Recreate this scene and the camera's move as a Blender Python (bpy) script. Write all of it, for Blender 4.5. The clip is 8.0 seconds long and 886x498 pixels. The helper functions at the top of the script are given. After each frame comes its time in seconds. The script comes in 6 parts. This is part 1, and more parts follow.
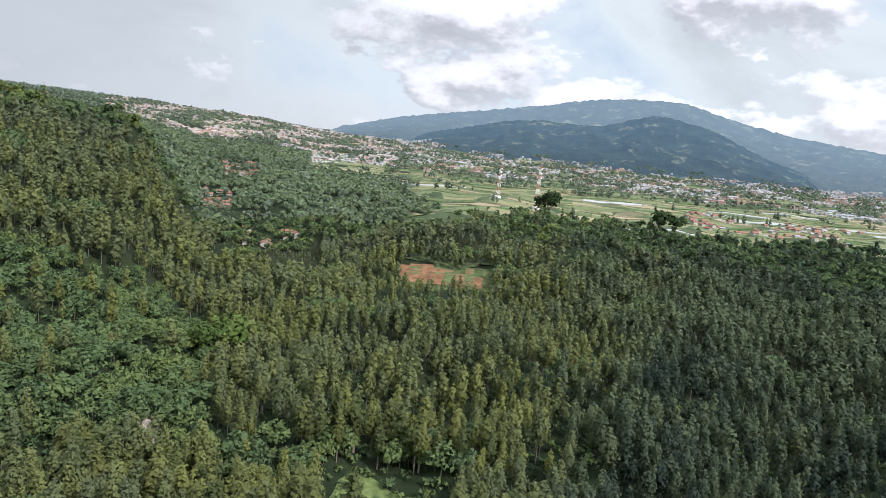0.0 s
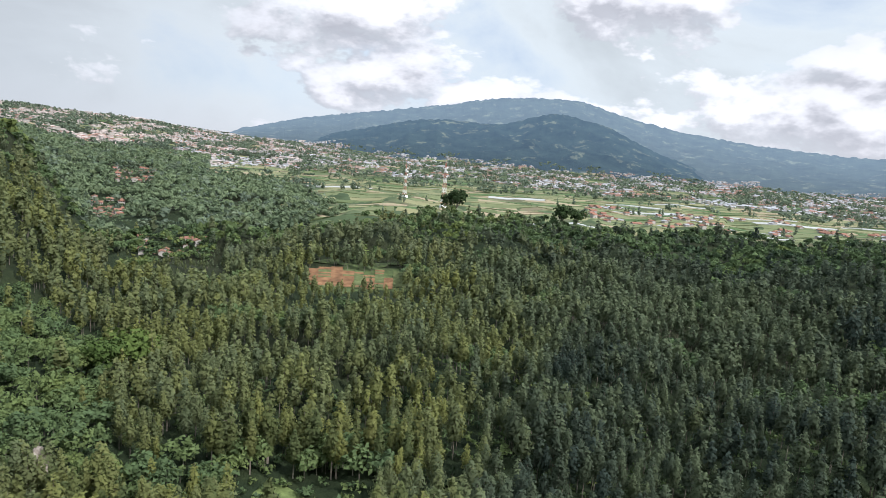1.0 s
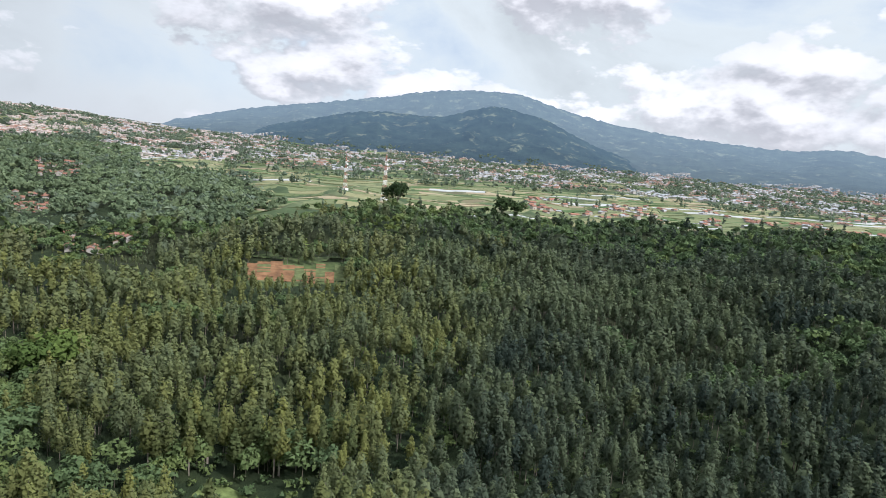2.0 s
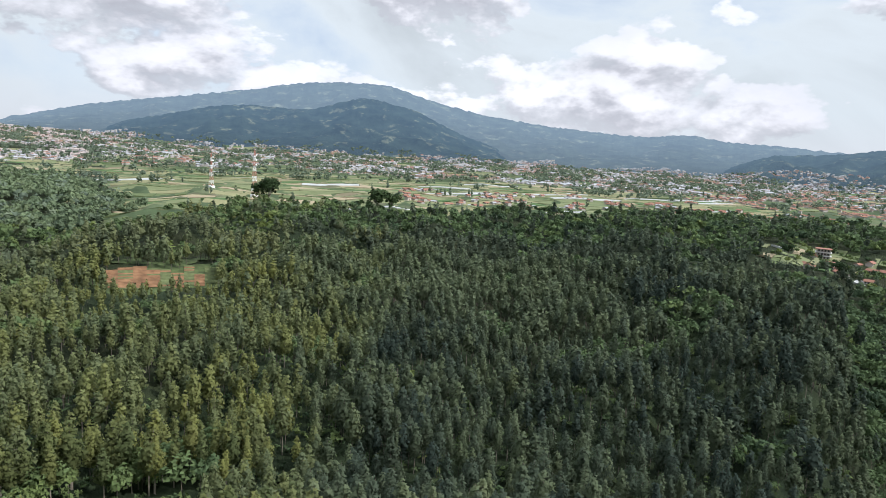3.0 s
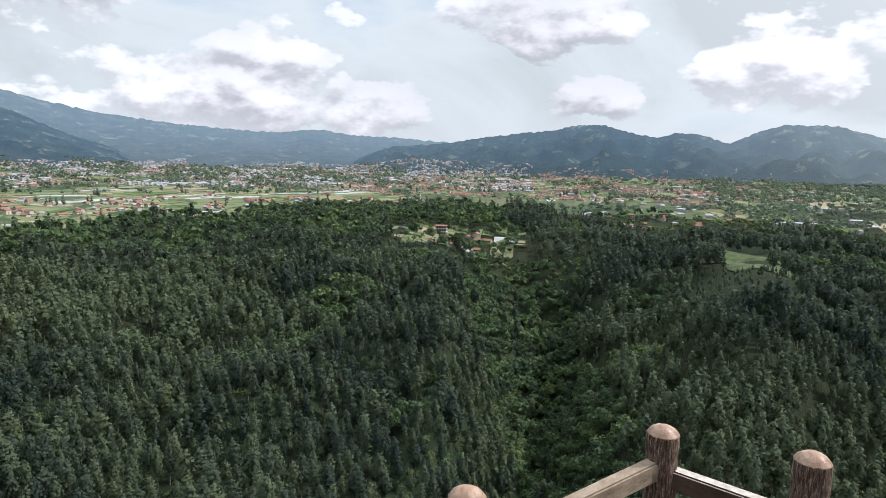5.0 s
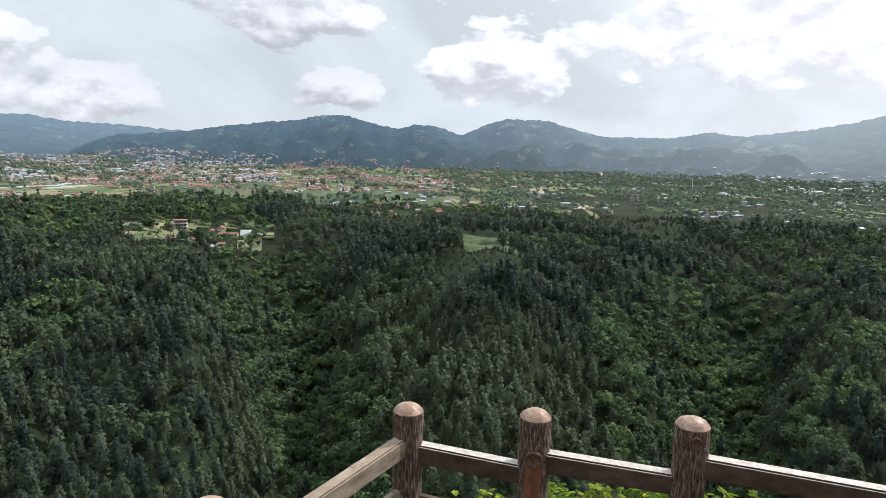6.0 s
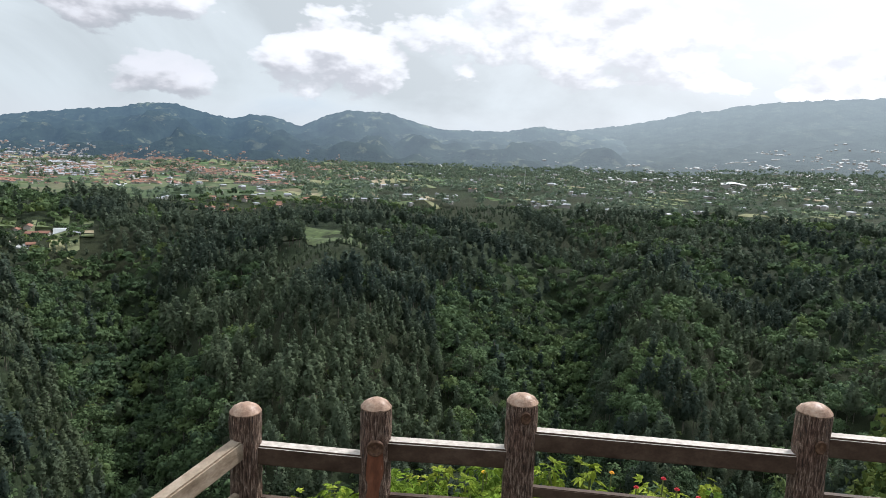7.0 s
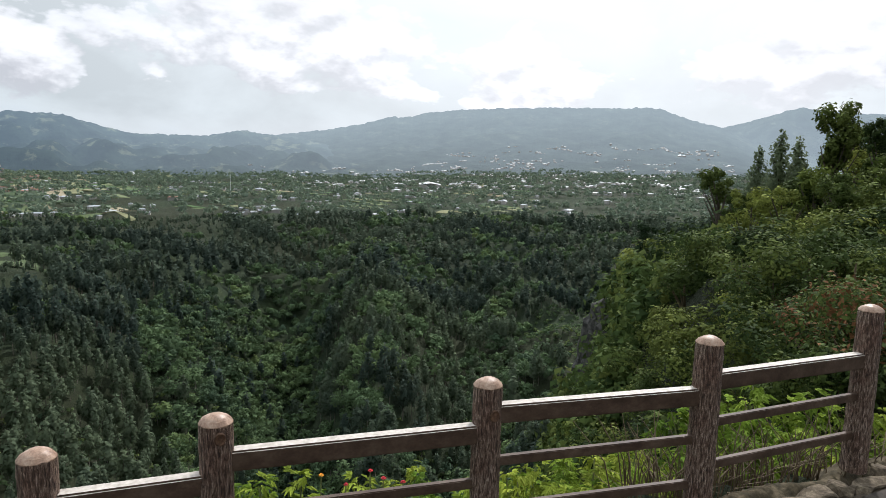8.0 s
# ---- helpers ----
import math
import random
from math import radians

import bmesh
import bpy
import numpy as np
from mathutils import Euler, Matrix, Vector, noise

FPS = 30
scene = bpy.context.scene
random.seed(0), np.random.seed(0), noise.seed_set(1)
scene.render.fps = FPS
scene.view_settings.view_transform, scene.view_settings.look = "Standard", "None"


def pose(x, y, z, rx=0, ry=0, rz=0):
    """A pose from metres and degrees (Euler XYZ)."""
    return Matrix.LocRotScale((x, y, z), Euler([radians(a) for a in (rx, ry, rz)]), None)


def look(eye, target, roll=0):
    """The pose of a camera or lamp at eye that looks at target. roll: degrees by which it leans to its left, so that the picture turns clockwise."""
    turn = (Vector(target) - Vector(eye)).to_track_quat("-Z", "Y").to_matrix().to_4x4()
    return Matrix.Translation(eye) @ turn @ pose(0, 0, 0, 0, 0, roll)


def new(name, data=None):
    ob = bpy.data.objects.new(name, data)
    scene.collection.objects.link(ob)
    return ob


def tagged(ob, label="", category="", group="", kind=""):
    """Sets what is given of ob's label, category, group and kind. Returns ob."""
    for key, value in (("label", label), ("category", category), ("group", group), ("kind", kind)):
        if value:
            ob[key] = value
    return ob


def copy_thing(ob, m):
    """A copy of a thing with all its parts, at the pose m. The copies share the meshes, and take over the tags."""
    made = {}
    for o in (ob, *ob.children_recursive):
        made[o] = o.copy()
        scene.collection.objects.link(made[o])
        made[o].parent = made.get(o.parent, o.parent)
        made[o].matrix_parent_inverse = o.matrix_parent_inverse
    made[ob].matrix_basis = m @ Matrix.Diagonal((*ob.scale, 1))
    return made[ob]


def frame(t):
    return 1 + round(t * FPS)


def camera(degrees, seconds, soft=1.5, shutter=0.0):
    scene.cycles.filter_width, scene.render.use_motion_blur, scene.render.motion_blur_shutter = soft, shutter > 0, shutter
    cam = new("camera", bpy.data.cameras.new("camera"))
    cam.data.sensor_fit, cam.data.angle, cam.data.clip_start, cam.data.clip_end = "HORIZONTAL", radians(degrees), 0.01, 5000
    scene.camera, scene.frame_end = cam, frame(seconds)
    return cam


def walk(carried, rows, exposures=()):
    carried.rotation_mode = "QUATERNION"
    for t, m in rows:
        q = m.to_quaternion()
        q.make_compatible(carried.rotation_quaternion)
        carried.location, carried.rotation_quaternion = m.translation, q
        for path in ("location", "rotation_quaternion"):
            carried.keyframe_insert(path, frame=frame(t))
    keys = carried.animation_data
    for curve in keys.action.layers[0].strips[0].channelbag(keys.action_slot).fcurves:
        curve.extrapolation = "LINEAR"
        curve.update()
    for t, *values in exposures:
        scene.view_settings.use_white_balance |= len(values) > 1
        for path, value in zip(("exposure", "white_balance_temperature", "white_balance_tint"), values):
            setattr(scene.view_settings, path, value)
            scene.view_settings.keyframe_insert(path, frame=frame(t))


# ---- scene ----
cam = camera(67.6, 8.0, 0.55)
walk(cam, [
    (0, pose(-0.100, 0.190, 1.600, 80.26, -5.44, 0.46)),
    (0.5, pose(-0.098, 0.188, 1.600, 80.49, -5.19, -3.69)),
    (1, pose(-0.095, 0.186, 1.600, 80.94, -4.41, -7.70)),
    (1.2, pose(-0.094, 0.185, 1.600, 81.09, -4.70, -9.61)),
    (2.3, pose(-0.089, 0.181, 1.601, 80.46, -4.15, -14.83)),
    (2.5, pose(-0.088, 0.180, 1.601, 80.47, -3.97, -17.21)),
    (3, pose(-0.085, 0.178, 1.601, 80.74, -3.25, -23.76)),
    (3.5, pose(-0.083, 0.176, 1.601, 80.95, -3.52, -28.32)),
    (4, pose(-0.080, 0.174, 1.601, 81.13, -2.96, -34.48)),
    (4.5, pose(-0.078, 0.172, 1.601, 81.29, -2.74, -41.47)),
    (5, pose(-0.060, 0.160, 1.604, 81.61, -1.29, -54.39)),
    (5.2, pose(-0.030, 0.155, 1.596, 81.59, -1.93, -59.49)),
    (6.3, pose(0.000, 0.137, 1.592, 79.66, -1.94, -82.34)),
    (6.5, pose(-0.006, 0.134, 1.593, 78.78, -2.43, -86.17)),
    (7, pose(-0.009, 0.109, 1.594, 81.05, -2.10, -89.49)),
    (7.5, pose(-0.004, 0.047, 1.599, 82.18, -2.23, -99.35)),
    (8, pose(0.000, 0.000, 1.600, 82.17, -1.49, -114.29)),
], exposures=[(0.0, 0.2, 5930, 16), (2.5, 0.17, 5930, 16), (4.5, 0.15, 5930, 16), (6.5, 0.12, 5930, 15), (8.0, 0.04, 5950, 14)])

# ---- sky and sun ----
SUN_AZ, SUN_EL = 137.0, 45.0
world = bpy.data.worlds.new("world")
scene.world = world
world.use_nodes = True
wn, wl = world.node_tree.nodes, world.node_tree.links
wn.clear()


def wnode(kind, **values):
    n = wn.new(kind)
    for k, v in values.items():
        n.inputs[k.replace("_", " ")].default_value = v
    return n


sky = wn.new("ShaderNodeTexSky")
sky.sky_type, sky.sun_disc = "NISHITA", False
sky.sun_elevation, sky.sun_rotation = radians(SUN_EL), radians(SUN_AZ)
sky.air_density, sky.dust_density, sky.altitude = 1.0, 2.0, 1200
way = wn.new("ShaderNodeTexCoord")
split = wn.new("ShaderNodeSeparateXYZ")
wl.new(way.outputs["Generated"], split.inputs[0])


def wmath(op, a, b=None, clamp=False):
    n = wn.new("ShaderNodeMath")
    n.operation, n.use_clamp = op, clamp
    for i, v in enumerate((a, b)):
        if v is None:
            continue
        if isinstance(v, (int, float)):
            n.inputs[i].default_value = v
        else:
            wl.new(v, n.inputs[i])
    return n.outputs[0]


def wramp(value, stops):
    n = wn.new("ShaderNodeValToRGB")
    el = n.color_ramp.elements
    el[0].position, el[0].color = stops[0][0], (*stops[0][1], 1)
    el[1].position, el[1].color = stops[-1][0], (*stops[-1][1], 1)
    for p, c in stops[1:-1]:
        el.new(p).color = (*c, 1)
    wl.new(value, n.inputs[0])
    return n.outputs[0]


def wmix(fac, a, b):
    n = wn.new("ShaderNodeMix")
    n.data_type = "RGBA"
    for sock, v in ((n.inputs[0], fac), (n.inputs[6], a), (n.inputs[7], b)):
        if isinstance(v, tuple):
            sock.default_value = (*v, 1)
        elif isinstance(v, (int, float)):
            sock.default_value = v
        else:
            wl.new(v, sock)
    return n.outputs[2]


# bearing and height of the view ray, in degrees
bearing = wmath("MULTIPLY", wmath("ARCTAN2", split.outputs[0], split.outputs[1]), 57.2958)
height = wmath("MULTIPLY", wmath("ARCSINE", split.outputs[2]), 57.2958)


def wnoise(vec, scale, detail, rough, dist=0.0):
    n = wnode("ShaderNodeTexNoise", Scale=scale, Detail=detail, Roughness=rough, Distortion=dist)
    wl.new(vec, n.inputs["Vector"])
    return n.outputs[0]


def shifted(scale, move):
    a = wn.new("ShaderNodeVectorMath")
    a.operation = "MULTIPLY_ADD"
    wl.new(way.outputs["Generated"], a.inputs[0])
    a.inputs[1].default_value, a.inputs[2].default_value = scale, move
    return a.outputs[0]


# banks of cumulus: bearing, height, half width and half height in degrees
BANKS = ((0.0, 8.0, 13.0, 6.0), (13.0, 3.5, 8.0, 3.2), (24.0, 12.0, 9.0, 4.5), (38.0, 4.5, 12.0, 4.6), (48.0, 3.0, 6.0, 3.4), (63.0, 11.0, 11.0, 3.5),
         (68.0, 4.6, 6.5, 2.6), (80.0, 6.0, 8.0, 3.2), (100.0, 9.0, 16.0, 5.0), (121.0, 7.0, 7.0, 4.5), (141.0, 8.0, 10.0, 5.0), (-22.0, 13.0, 10.0, 4.0))


def bank_field(turn, rise):
    """How deep inside a cloud bank a direction lies, read a little aside."""
    total = None
    for a, e, w, h in BANKS:
        u = wmath("DIVIDE", wmath("SUBTRACT", bearing, a - turn), w)
        v = wmath("DIVIDE", wmath("SUBTRACT", height, e - rise), h)
        d = wmath("SUBTRACT", 1.0, wmath("ADD", wmath("MULTIPLY", u, u), wmath("MULTIPLY", v, v)), True)
        total = d if total is None else wmath("MAXIMUM", total, d)
    return total


def billow(vec, turn, rise):
    """Rounded heads on the banks of cloud, from 0 to about 1."""
    n = wnode("ShaderNodeTexVoronoi", Scale=9.0, Detail=4.0, Roughness=0.6)
    n.feature = "SMOOTH_F1"
    n.inputs["Smoothness"].default_value = 0.7
    wl.new(vec, n.inputs["Vector"])
    heads = wmath("SUBTRACT", 1.0, n.outputs["Distance"])
    own = wmath("ADD", wmath("MULTIPLY", wnoise(vec, 5.2, 12, 0.58, 0.2), 0.8), wmath("MULTIPLY", heads, 0.24))
    return wmath("ADD", own, wmath("MULTIPLY", bank_field(turn, rise), 0.30))


puff = shifted((1.0, 1.0, 1.9), (0.0, 0.0, 0.0))
thick = billow(puff, 0.0, 0.0)
thick_up = billow(shifted((1.0, 1.0, 1.9), (0.006, -0.006, 0.045)), 0.5, 1.4)
high = wnoise(puff, 2.3, 7, 0.55, 0.5)
# grey sheet of high cloud with a few gaps of blue, cumulus before it
gap = wmix(0.75, sky.outputs[0], (6.0, 6.8, 7.2))
sheet = wramp(high, [(0.36, (7.5, 8.2, 8.0)), (0.5, (6.8, 7.35, 7.1)), (0.62, (5.6, 6.05, 5.85))])
veil_layer = wmix(wramp(high, [(0.34, (0, 0, 0)), (0.46, (1, 1, 1))]), gap, sheet)
cover = wramp(thick, [(0.465, (0, 0, 0)), (0.51, (0.7, 0.7, 0.7)), (0.62, (1, 1, 1))])
flank = wmath("ADD", wmath("MULTIPLY", wmath("SUBTRACT", thick, thick_up), 4.6), 0.5, True)
shade = wramp(flank, [(0.0, (5.6, 5.7, 5.7)), (0.28, (6.9, 6.95, 6.85)), (0.5, (8.4, 8.4, 8.15)), (0.72, (9.6, 9.6, 9.3)), (1.0, (10.4, 10.4, 10.1))])
broad_grey = wramp(wnoise(puff, 3.1, 4, 0.5, 0.3), [(0.38, (0.8, 0.8, 0.81)), (0.58, (1.0, 1.0, 1.0))])
tone = wn.new("ShaderNodeMix")
tone.data_type, tone.blend_type = "RGBA", "MULTIPLY"
tone.inputs[0].default_value = 1.0
wl.new(shade, tone.inputs[6])
wl.new(broad_grey, tone.inputs[7])
clouds = wmix(cover, veil_layer, tone.outputs[2])
# pale air low over the horizon, a grey shower in the northwest
low = wramp(split.outputs[2], [(0.0, (0.4, 0.4, 0.4)), (0.06, (0, 0, 0))])
clouds = wmix(low, clouds, (6.7, 6.6, 6.4))
shower = wramp(wmath("MULTIPLY", wmath("ADD", bearing, 60.0), 1.0 / 120.0), [(0.22, (0.85, 0.85, 0.85)), (0.46, (0, 0, 0))])
clouds = wmix(shower, clouds, (4.95, 5.25, 5.2))
# brighter round the veiled sun
sunward = wn.new("ShaderNodeVectorMath")
sunward.operation = "DOT_PRODUCT"
wl.new(way.outputs["Generated"], sunward.inputs[0])
sunward.inputs[1].default_value = (math.sin(radians(SUN_AZ - 8)) * math.cos(radians(SUN_EL - 8)), math.cos(radians(SUN_AZ - 8)) * math.cos(radians(SUN_EL - 8)), math.sin(radians(SUN_EL - 8)))
veil = wmath("POWER", wmath("MAXIMUM", sunward.outputs["Value"], 0.0), 5.0)
clouds = wmix(wmath("MULTIPLY", veil, 0.75, True), clouds, (14.5, 14.2, 13.2))
# a clouded sky is brightest overhead
zenith = wramp(split.outputs[2], [(0.3, (1.0, 1.0, 1.0)), (0.95, (2.0, 2.0, 2.0))])
dome = wn.new("ShaderNodeMix")
dome.data_type, dome.blend_type = "RGBA", "MULTIPLY"
dome.inputs[0].default_value = 1.0
wl.new(clouds, dome.inputs[6])
wl.new(zenith, dome.inputs[7])
clouds = dome.outputs[2]
bg = wnode("ShaderNodeBackground", Strength=0.1)
wl.new(clouds, bg.inputs["Color"])
wout = wn.new("ShaderNodeOutputWorld")
wl.new(bg.outputs[0], wout.inputs[0])

sun = new("sun", bpy.data.lights.new("sun", "SUN"))
sun.data.energy, sun.data.angle, sun.data.color = 3.5, radians(0.8), (1.0, 0.94, 0.84)
a_, e_ = radians(SUN_AZ), radians(SUN_EL)
sun.matrix_world = look((math.sin(a_) * math.cos(e_) * 60, math.cos(a_) * math.cos(e_) * 60, math.sin(e_) * 60), (0, 0, 0))


# ---- materials ----
def material(name, rough=0.7, metal=0.0, spec=0.3):
    m = bpy.data.materials.new(name)
    m.use_nodes = True
    b = m.node_tree.nodes["Principled BSDF"]
    b.inputs["Roughness"].default_value, b.inputs["Metallic"].default_value = rough, metal
    b.inputs["Specular IOR Level"].default_value = spec
    return m, m.node_tree.nodes, m.node_tree.links, b


def noise_of(m, scale, detail=4, rough=0.55, vec=None, dist=0.0):
    nodes, links = m.node_tree.nodes, m.node_tree.links
    n = nodes.new("ShaderNodeTexNoise")
    n.inputs["Scale"].default_value, n.inputs["Detail"].default_value = scale, detail
    n.inputs["Roughness"].default_value, n.inputs["Distortion"].default_value = rough, dist
    if vec is None:
        vec = nodes.new("ShaderNodeTexCoord").outputs["Object"]
    links.new(vec, n.inputs["Vector"])
    return n.outputs[0]


def ramp_of(m, value, stops, constant=False):
    n = m.node_tree.nodes.new("ShaderNodeValToRGB")
    el = n.color_ramp.elements
    n.color_ramp.interpolation = "CONSTANT" if constant else "LINEAR"
    el[0].position, el[0].color = stops[0][0], (*stops[0][1], 1)
    el[1].position, el[1].color = stops[-1][0], (*stops[-1][1], 1)
    for p, c in stops[1:-1]:
        el.new(p).color = (*c, 1)
    m.node_tree.links.new(value, n.inputs[0])
    return n.outputs[0]


def mix_of(m, fac, a, b, blend="MIX"):
    n = m.node_tree.nodes.new("ShaderNodeMix")
    n.data_type, n.blend_type = "RGBA", blend
    for sock, v in ((n.inputs[0], fac), (n.inputs[6], a), (n.inputs[7], b)):
        if isinstance(v, tuple):
            sock.default_value = (*v, 1)
        elif isinstance(v, (int, float)):
            sock.default_value = v
        else:
            m.node_tree.links.new(v, sock)
    return n.outputs[2]


def bump_of(m, bsdf, value, strength=0.4, dist=0.01):
    n = m.node_tree.nodes.new("ShaderNodeBump")
    n.inputs["Strength"].default_value, n.inputs["Distance"].default_value = strength, dist
    m.node_tree.links.new(value, n.inputs["Height"])
    m.node_tree.links.new(n.outputs[0], bsdf.inputs["Normal"])


def foliage(name, dark, mid, light, patch=0.02, single=False, through_light=0.3, fleck=0.3):
    """Leaves: colour varies by stand, by tree and by clump; some light passes through."""
    m, nodes, links, b = material(name, 0.8, 0, 0.08)
    stand = noise_of(m, patch, 3)
    if single:
        each = nodes.new("ShaderNodeObjectInfo").outputs["Random"]
    else:
        tint = nodes.new("ShaderNodeAttribute")
        tint.attribute_name = "tint"
        each = tint.outputs["Fac"]
    geo = nodes.new("ShaderNodeNewGeometry").outputs["Random Per Island"]
    col = ramp_of(m, each, [(0.05, dark), (0.5, mid), (0.95, light)])
    warm = tuple(c * 1.2 for c in mid)
    col = mix_of(m, ramp_of(m, stand, [(0.42, (0, 0, 0)), (0.62, (0.6, 0.6, 0.6))]), col, warm)
    col = mix_of(m, fleck, col, ramp_of(m, geo, [(0.0, (0.35, 0.38, 0.4)), (1.0, (1.0, 1.0, 1.0))]), "MULTIPLY")
    links.new(col, b.inputs["Base Color"])
    tl = nodes.new("ShaderNodeBsdfTranslucent")
    links.new(col, tl.inputs["Color"])
    mx = nodes.new("ShaderNodeMixShader")
    mx.inputs[0].default_value = through_light
    links.new(b.outputs[0], mx.inputs[1])
    links.new(tl.outputs[0], mx.inputs[2])
    links.new(mx.outputs[0], nodes["Material Output"].inputs[0])
    return m


# dark needles carry eastern haze and cloud shade, light ones western sun
NEEDLES = ((0.054, 0.078, 0.062), (0.14, 0.175, 0.095), (0.232, 0.252, 0.082))
PINE = foliage("pine_needles", *NEEDLES, 0.006, False, 0.42, 0.22)
PINE_ONE = foliage("pine_needles_single", *NEEDLES[:2], (0.16, 0.19, 0.10), 0.006, True, 0.4, 0.22)
# single western pines, with the sunlight put into their paler, yellower needles
PINE_SUNLIT = foliage("sunlit_pine_needles_single", (0.085, 0.115, 0.05), (0.135, 0.158, 0.06), (0.19, 0.20, 0.068), 0.006, True, 0.4, 0.22)
LEAVES = ((0.056, 0.09, 0.054), (0.108, 0.16, 0.07), (0.18, 0.225, 0.07))
BROAD = foliage("broad_leaves", *LEAVES, 0.015)
FRESH = foliage("fresh_leaves", (0.075, 0.12, 0.035), (0.095, 0.145, 0.04), (0.12, 0.17, 0.045), 0.1, True, 0.3)
DUSK = foliage("dark_leaves", (0.025, 0.045, 0.02), (0.035, 0.06, 0.025), (0.05, 0.08, 0.03), 0.05, True, 0.2)
SUNFLOWER_LEAF = foliage("large_leaves", (0.14, 0.23, 0.026), (0.23, 0.32, 0.038), (0.36, 0.41, 0.056), 1.5, True, 0.22, 0.85)
HILLSIDE = foliage("hillside_leaves", (0.05, 0.078, 0.02), (0.14, 0.185, 0.04), (0.32, 0.345, 0.075), 0.12, True, 0.28, 0.8)
# darker green, which also stands for the shade of backlit crowns
SHADY = foliage("shady_leaves", (0.034, 0.056, 0.018), (0.085, 0.12, 0.032), (0.19, 0.22, 0.05), 0.3, True, 0.25, 0.8)
RUSTY = foliage("rusty_leaves", (0.16, 0.09, 0.035), (0.22, 0.10, 0.045), (0.26, 0.13, 0.06), 0.6, True, 0.2, 0.7)
# far woods carry the bluish haze of the air in their leaf colours
HAZED_PINE = foliage("hazed_pine_needles", (0.05, 0.072, 0.056), (0.115, 0.145, 0.092), (0.22, 0.24, 0.10), 0.006, False, 0.4, 0.3)
HAZED_WOOD = foliage("hazed_leaves", (0.12, 0.16, 0.12), (0.155, 0.20, 0.14), (0.19, 0.235, 0.15), 0.004, False, 0.3)

# valley haze is put into these paler greens
HAZED_VALLEY = foliage("hazed_valley_leaves", (0.15, 0.205, 0.125), (0.20, 0.26, 0.145), (0.25, 0.30, 0.15), 0.004, False, 0.35, 0.35)


def bark_material(name, c0, c1, scale=6.0):
    m, nodes, links, b = material(name, 0.85)
    v = noise_of(m, scale, 5, 0.65)
    links.new(ramp_of(m, v, [(0.35, c0), (0.68, c1)]), b.inputs["Base Color"])
    bump_of(m, b, v, 0.6, 0.02)
    return m


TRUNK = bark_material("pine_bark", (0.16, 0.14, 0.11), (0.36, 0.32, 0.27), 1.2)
# the same bark, with the shade inside the woods put into its colours
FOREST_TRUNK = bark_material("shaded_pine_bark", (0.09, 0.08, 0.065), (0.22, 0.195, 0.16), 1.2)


def plain(name, colour, rough=0.7, var=0.25, scale=0.6, metal=0.0):
    m, nodes, links, b = material(name, rough, metal)
    v = noise_of(m, scale, 5, 0.6)
    dark = tuple(c * (1 - var) for c in colour)
    links.new(ramp_of(m, v, [(0.3, dark), (0.7, colour)]), b.inputs["Base Color"])
    return m


# ---- terrain ----
RADII = (40, 110, 200, 350, 520, 700, 900, 1500, 3000)
SECTORS = {
    -60: (-25, -60, -70, -55, -20, 5, 15, 20, 30),
    -36: (-45, -85, -105, -84, -30, 7, -12, -5, 40),
    -26: (-45, -88, -110, -98, -55, -17, -40, -28, 28),
    -19: (-45, -90, -116, -118, -122, -118, -108, -60, 10),
    -8: (-45, -90, -118, -115, -114, -110, -96, -72, -40),
    5: (-45, -90, -118, -116, -113, -91, -84, -78, -70),
    30: (-48, -92, -118, -117, -108, -97, -84, -78, -84),
}
SECTORS_EAST = {
    53: (-50, -95, -124, -112, -96, -86, -82, -79, -86),
    63: (-50, -98, -156, -176, -144, -95, -83, -80, -84),
    71: (-50, -98, -142, -116, -96, -87, -83, -80, -82),
    81: (-50, -100, -132, -105, -88, -84, -82, -80, -80),
    91: (-50, -105, -148, -126, -100, -89, -84, -81, -78),
    101: (-50, -108, -172, -196, -172, -120, -87, -80, -74),
    109: (-50, -106, -150, -112, -98, -99, -86, -80, -73),
}
SECTORS_BACK = {
    117: (-42, -100, -150, -142, -128, -104, -87, -77, -46),
    125: (-30, -90, -140, -132, -122, -105, -86, -74, -36),
    142: (-26, -80, -130, -125, -115, -100, -84, -72, -32),
    158: (-6, -20, -40, -45, -40, -30, -20, -10, 10),
    200: (0, 2, 5, 10, 16, 22, 28, 40, 60),
    300: (0, 2, 5, 10, 16, 22, 28, 40, 60),
}
AROUND = sorted({**SECTORS, **SECTORS_EAST, **SECTORS_BACK}.items())
K_AZ = np.array([k for k, _ in AROUND] + [AROUND[0][0] + 360.0])
K_Z = np.array([v for _, v in AROUND] + [AROUND[0][1]], float)


def smooth(a, b, v):
    t = np.clip((v - a) / (b - a), 0, 1)
    return t * t * (3 - 2 * t)


PHASE = np.random.RandomState(5).uniform(0, 6.28, (40, 2))


def rough_noise(x, y, size):
    """Smooth uneven relief of about -1 to 1 with hills of that size."""
    out = np.zeros_like(x)
    for i in range(10):
        ang = i * 2.4
        k = 6.283 / size * (0.6 + 0.13 * i)
        out = out + np.sin(k * (x * math.cos(ang) + y * math.sin(ang)) + PHASE[i, 0] + 1.3 * np.sin(k * 0.6 * (y * math.cos(ang * 1.7) - x * math.sin(ang)) + PHASE[i, 1]))
    return out / 4.5


def rim(az):
    """How far the flat ground of the lookout reaches."""
    return np.interp(az, [-60, 20, 45, 55, 70, 100, 125, 140, 150, 158, 175], [1.3, 1.5, 2.3, 2.9, 2.8, 2.75, 3.2, 3.9, 4.6, 9, 60])


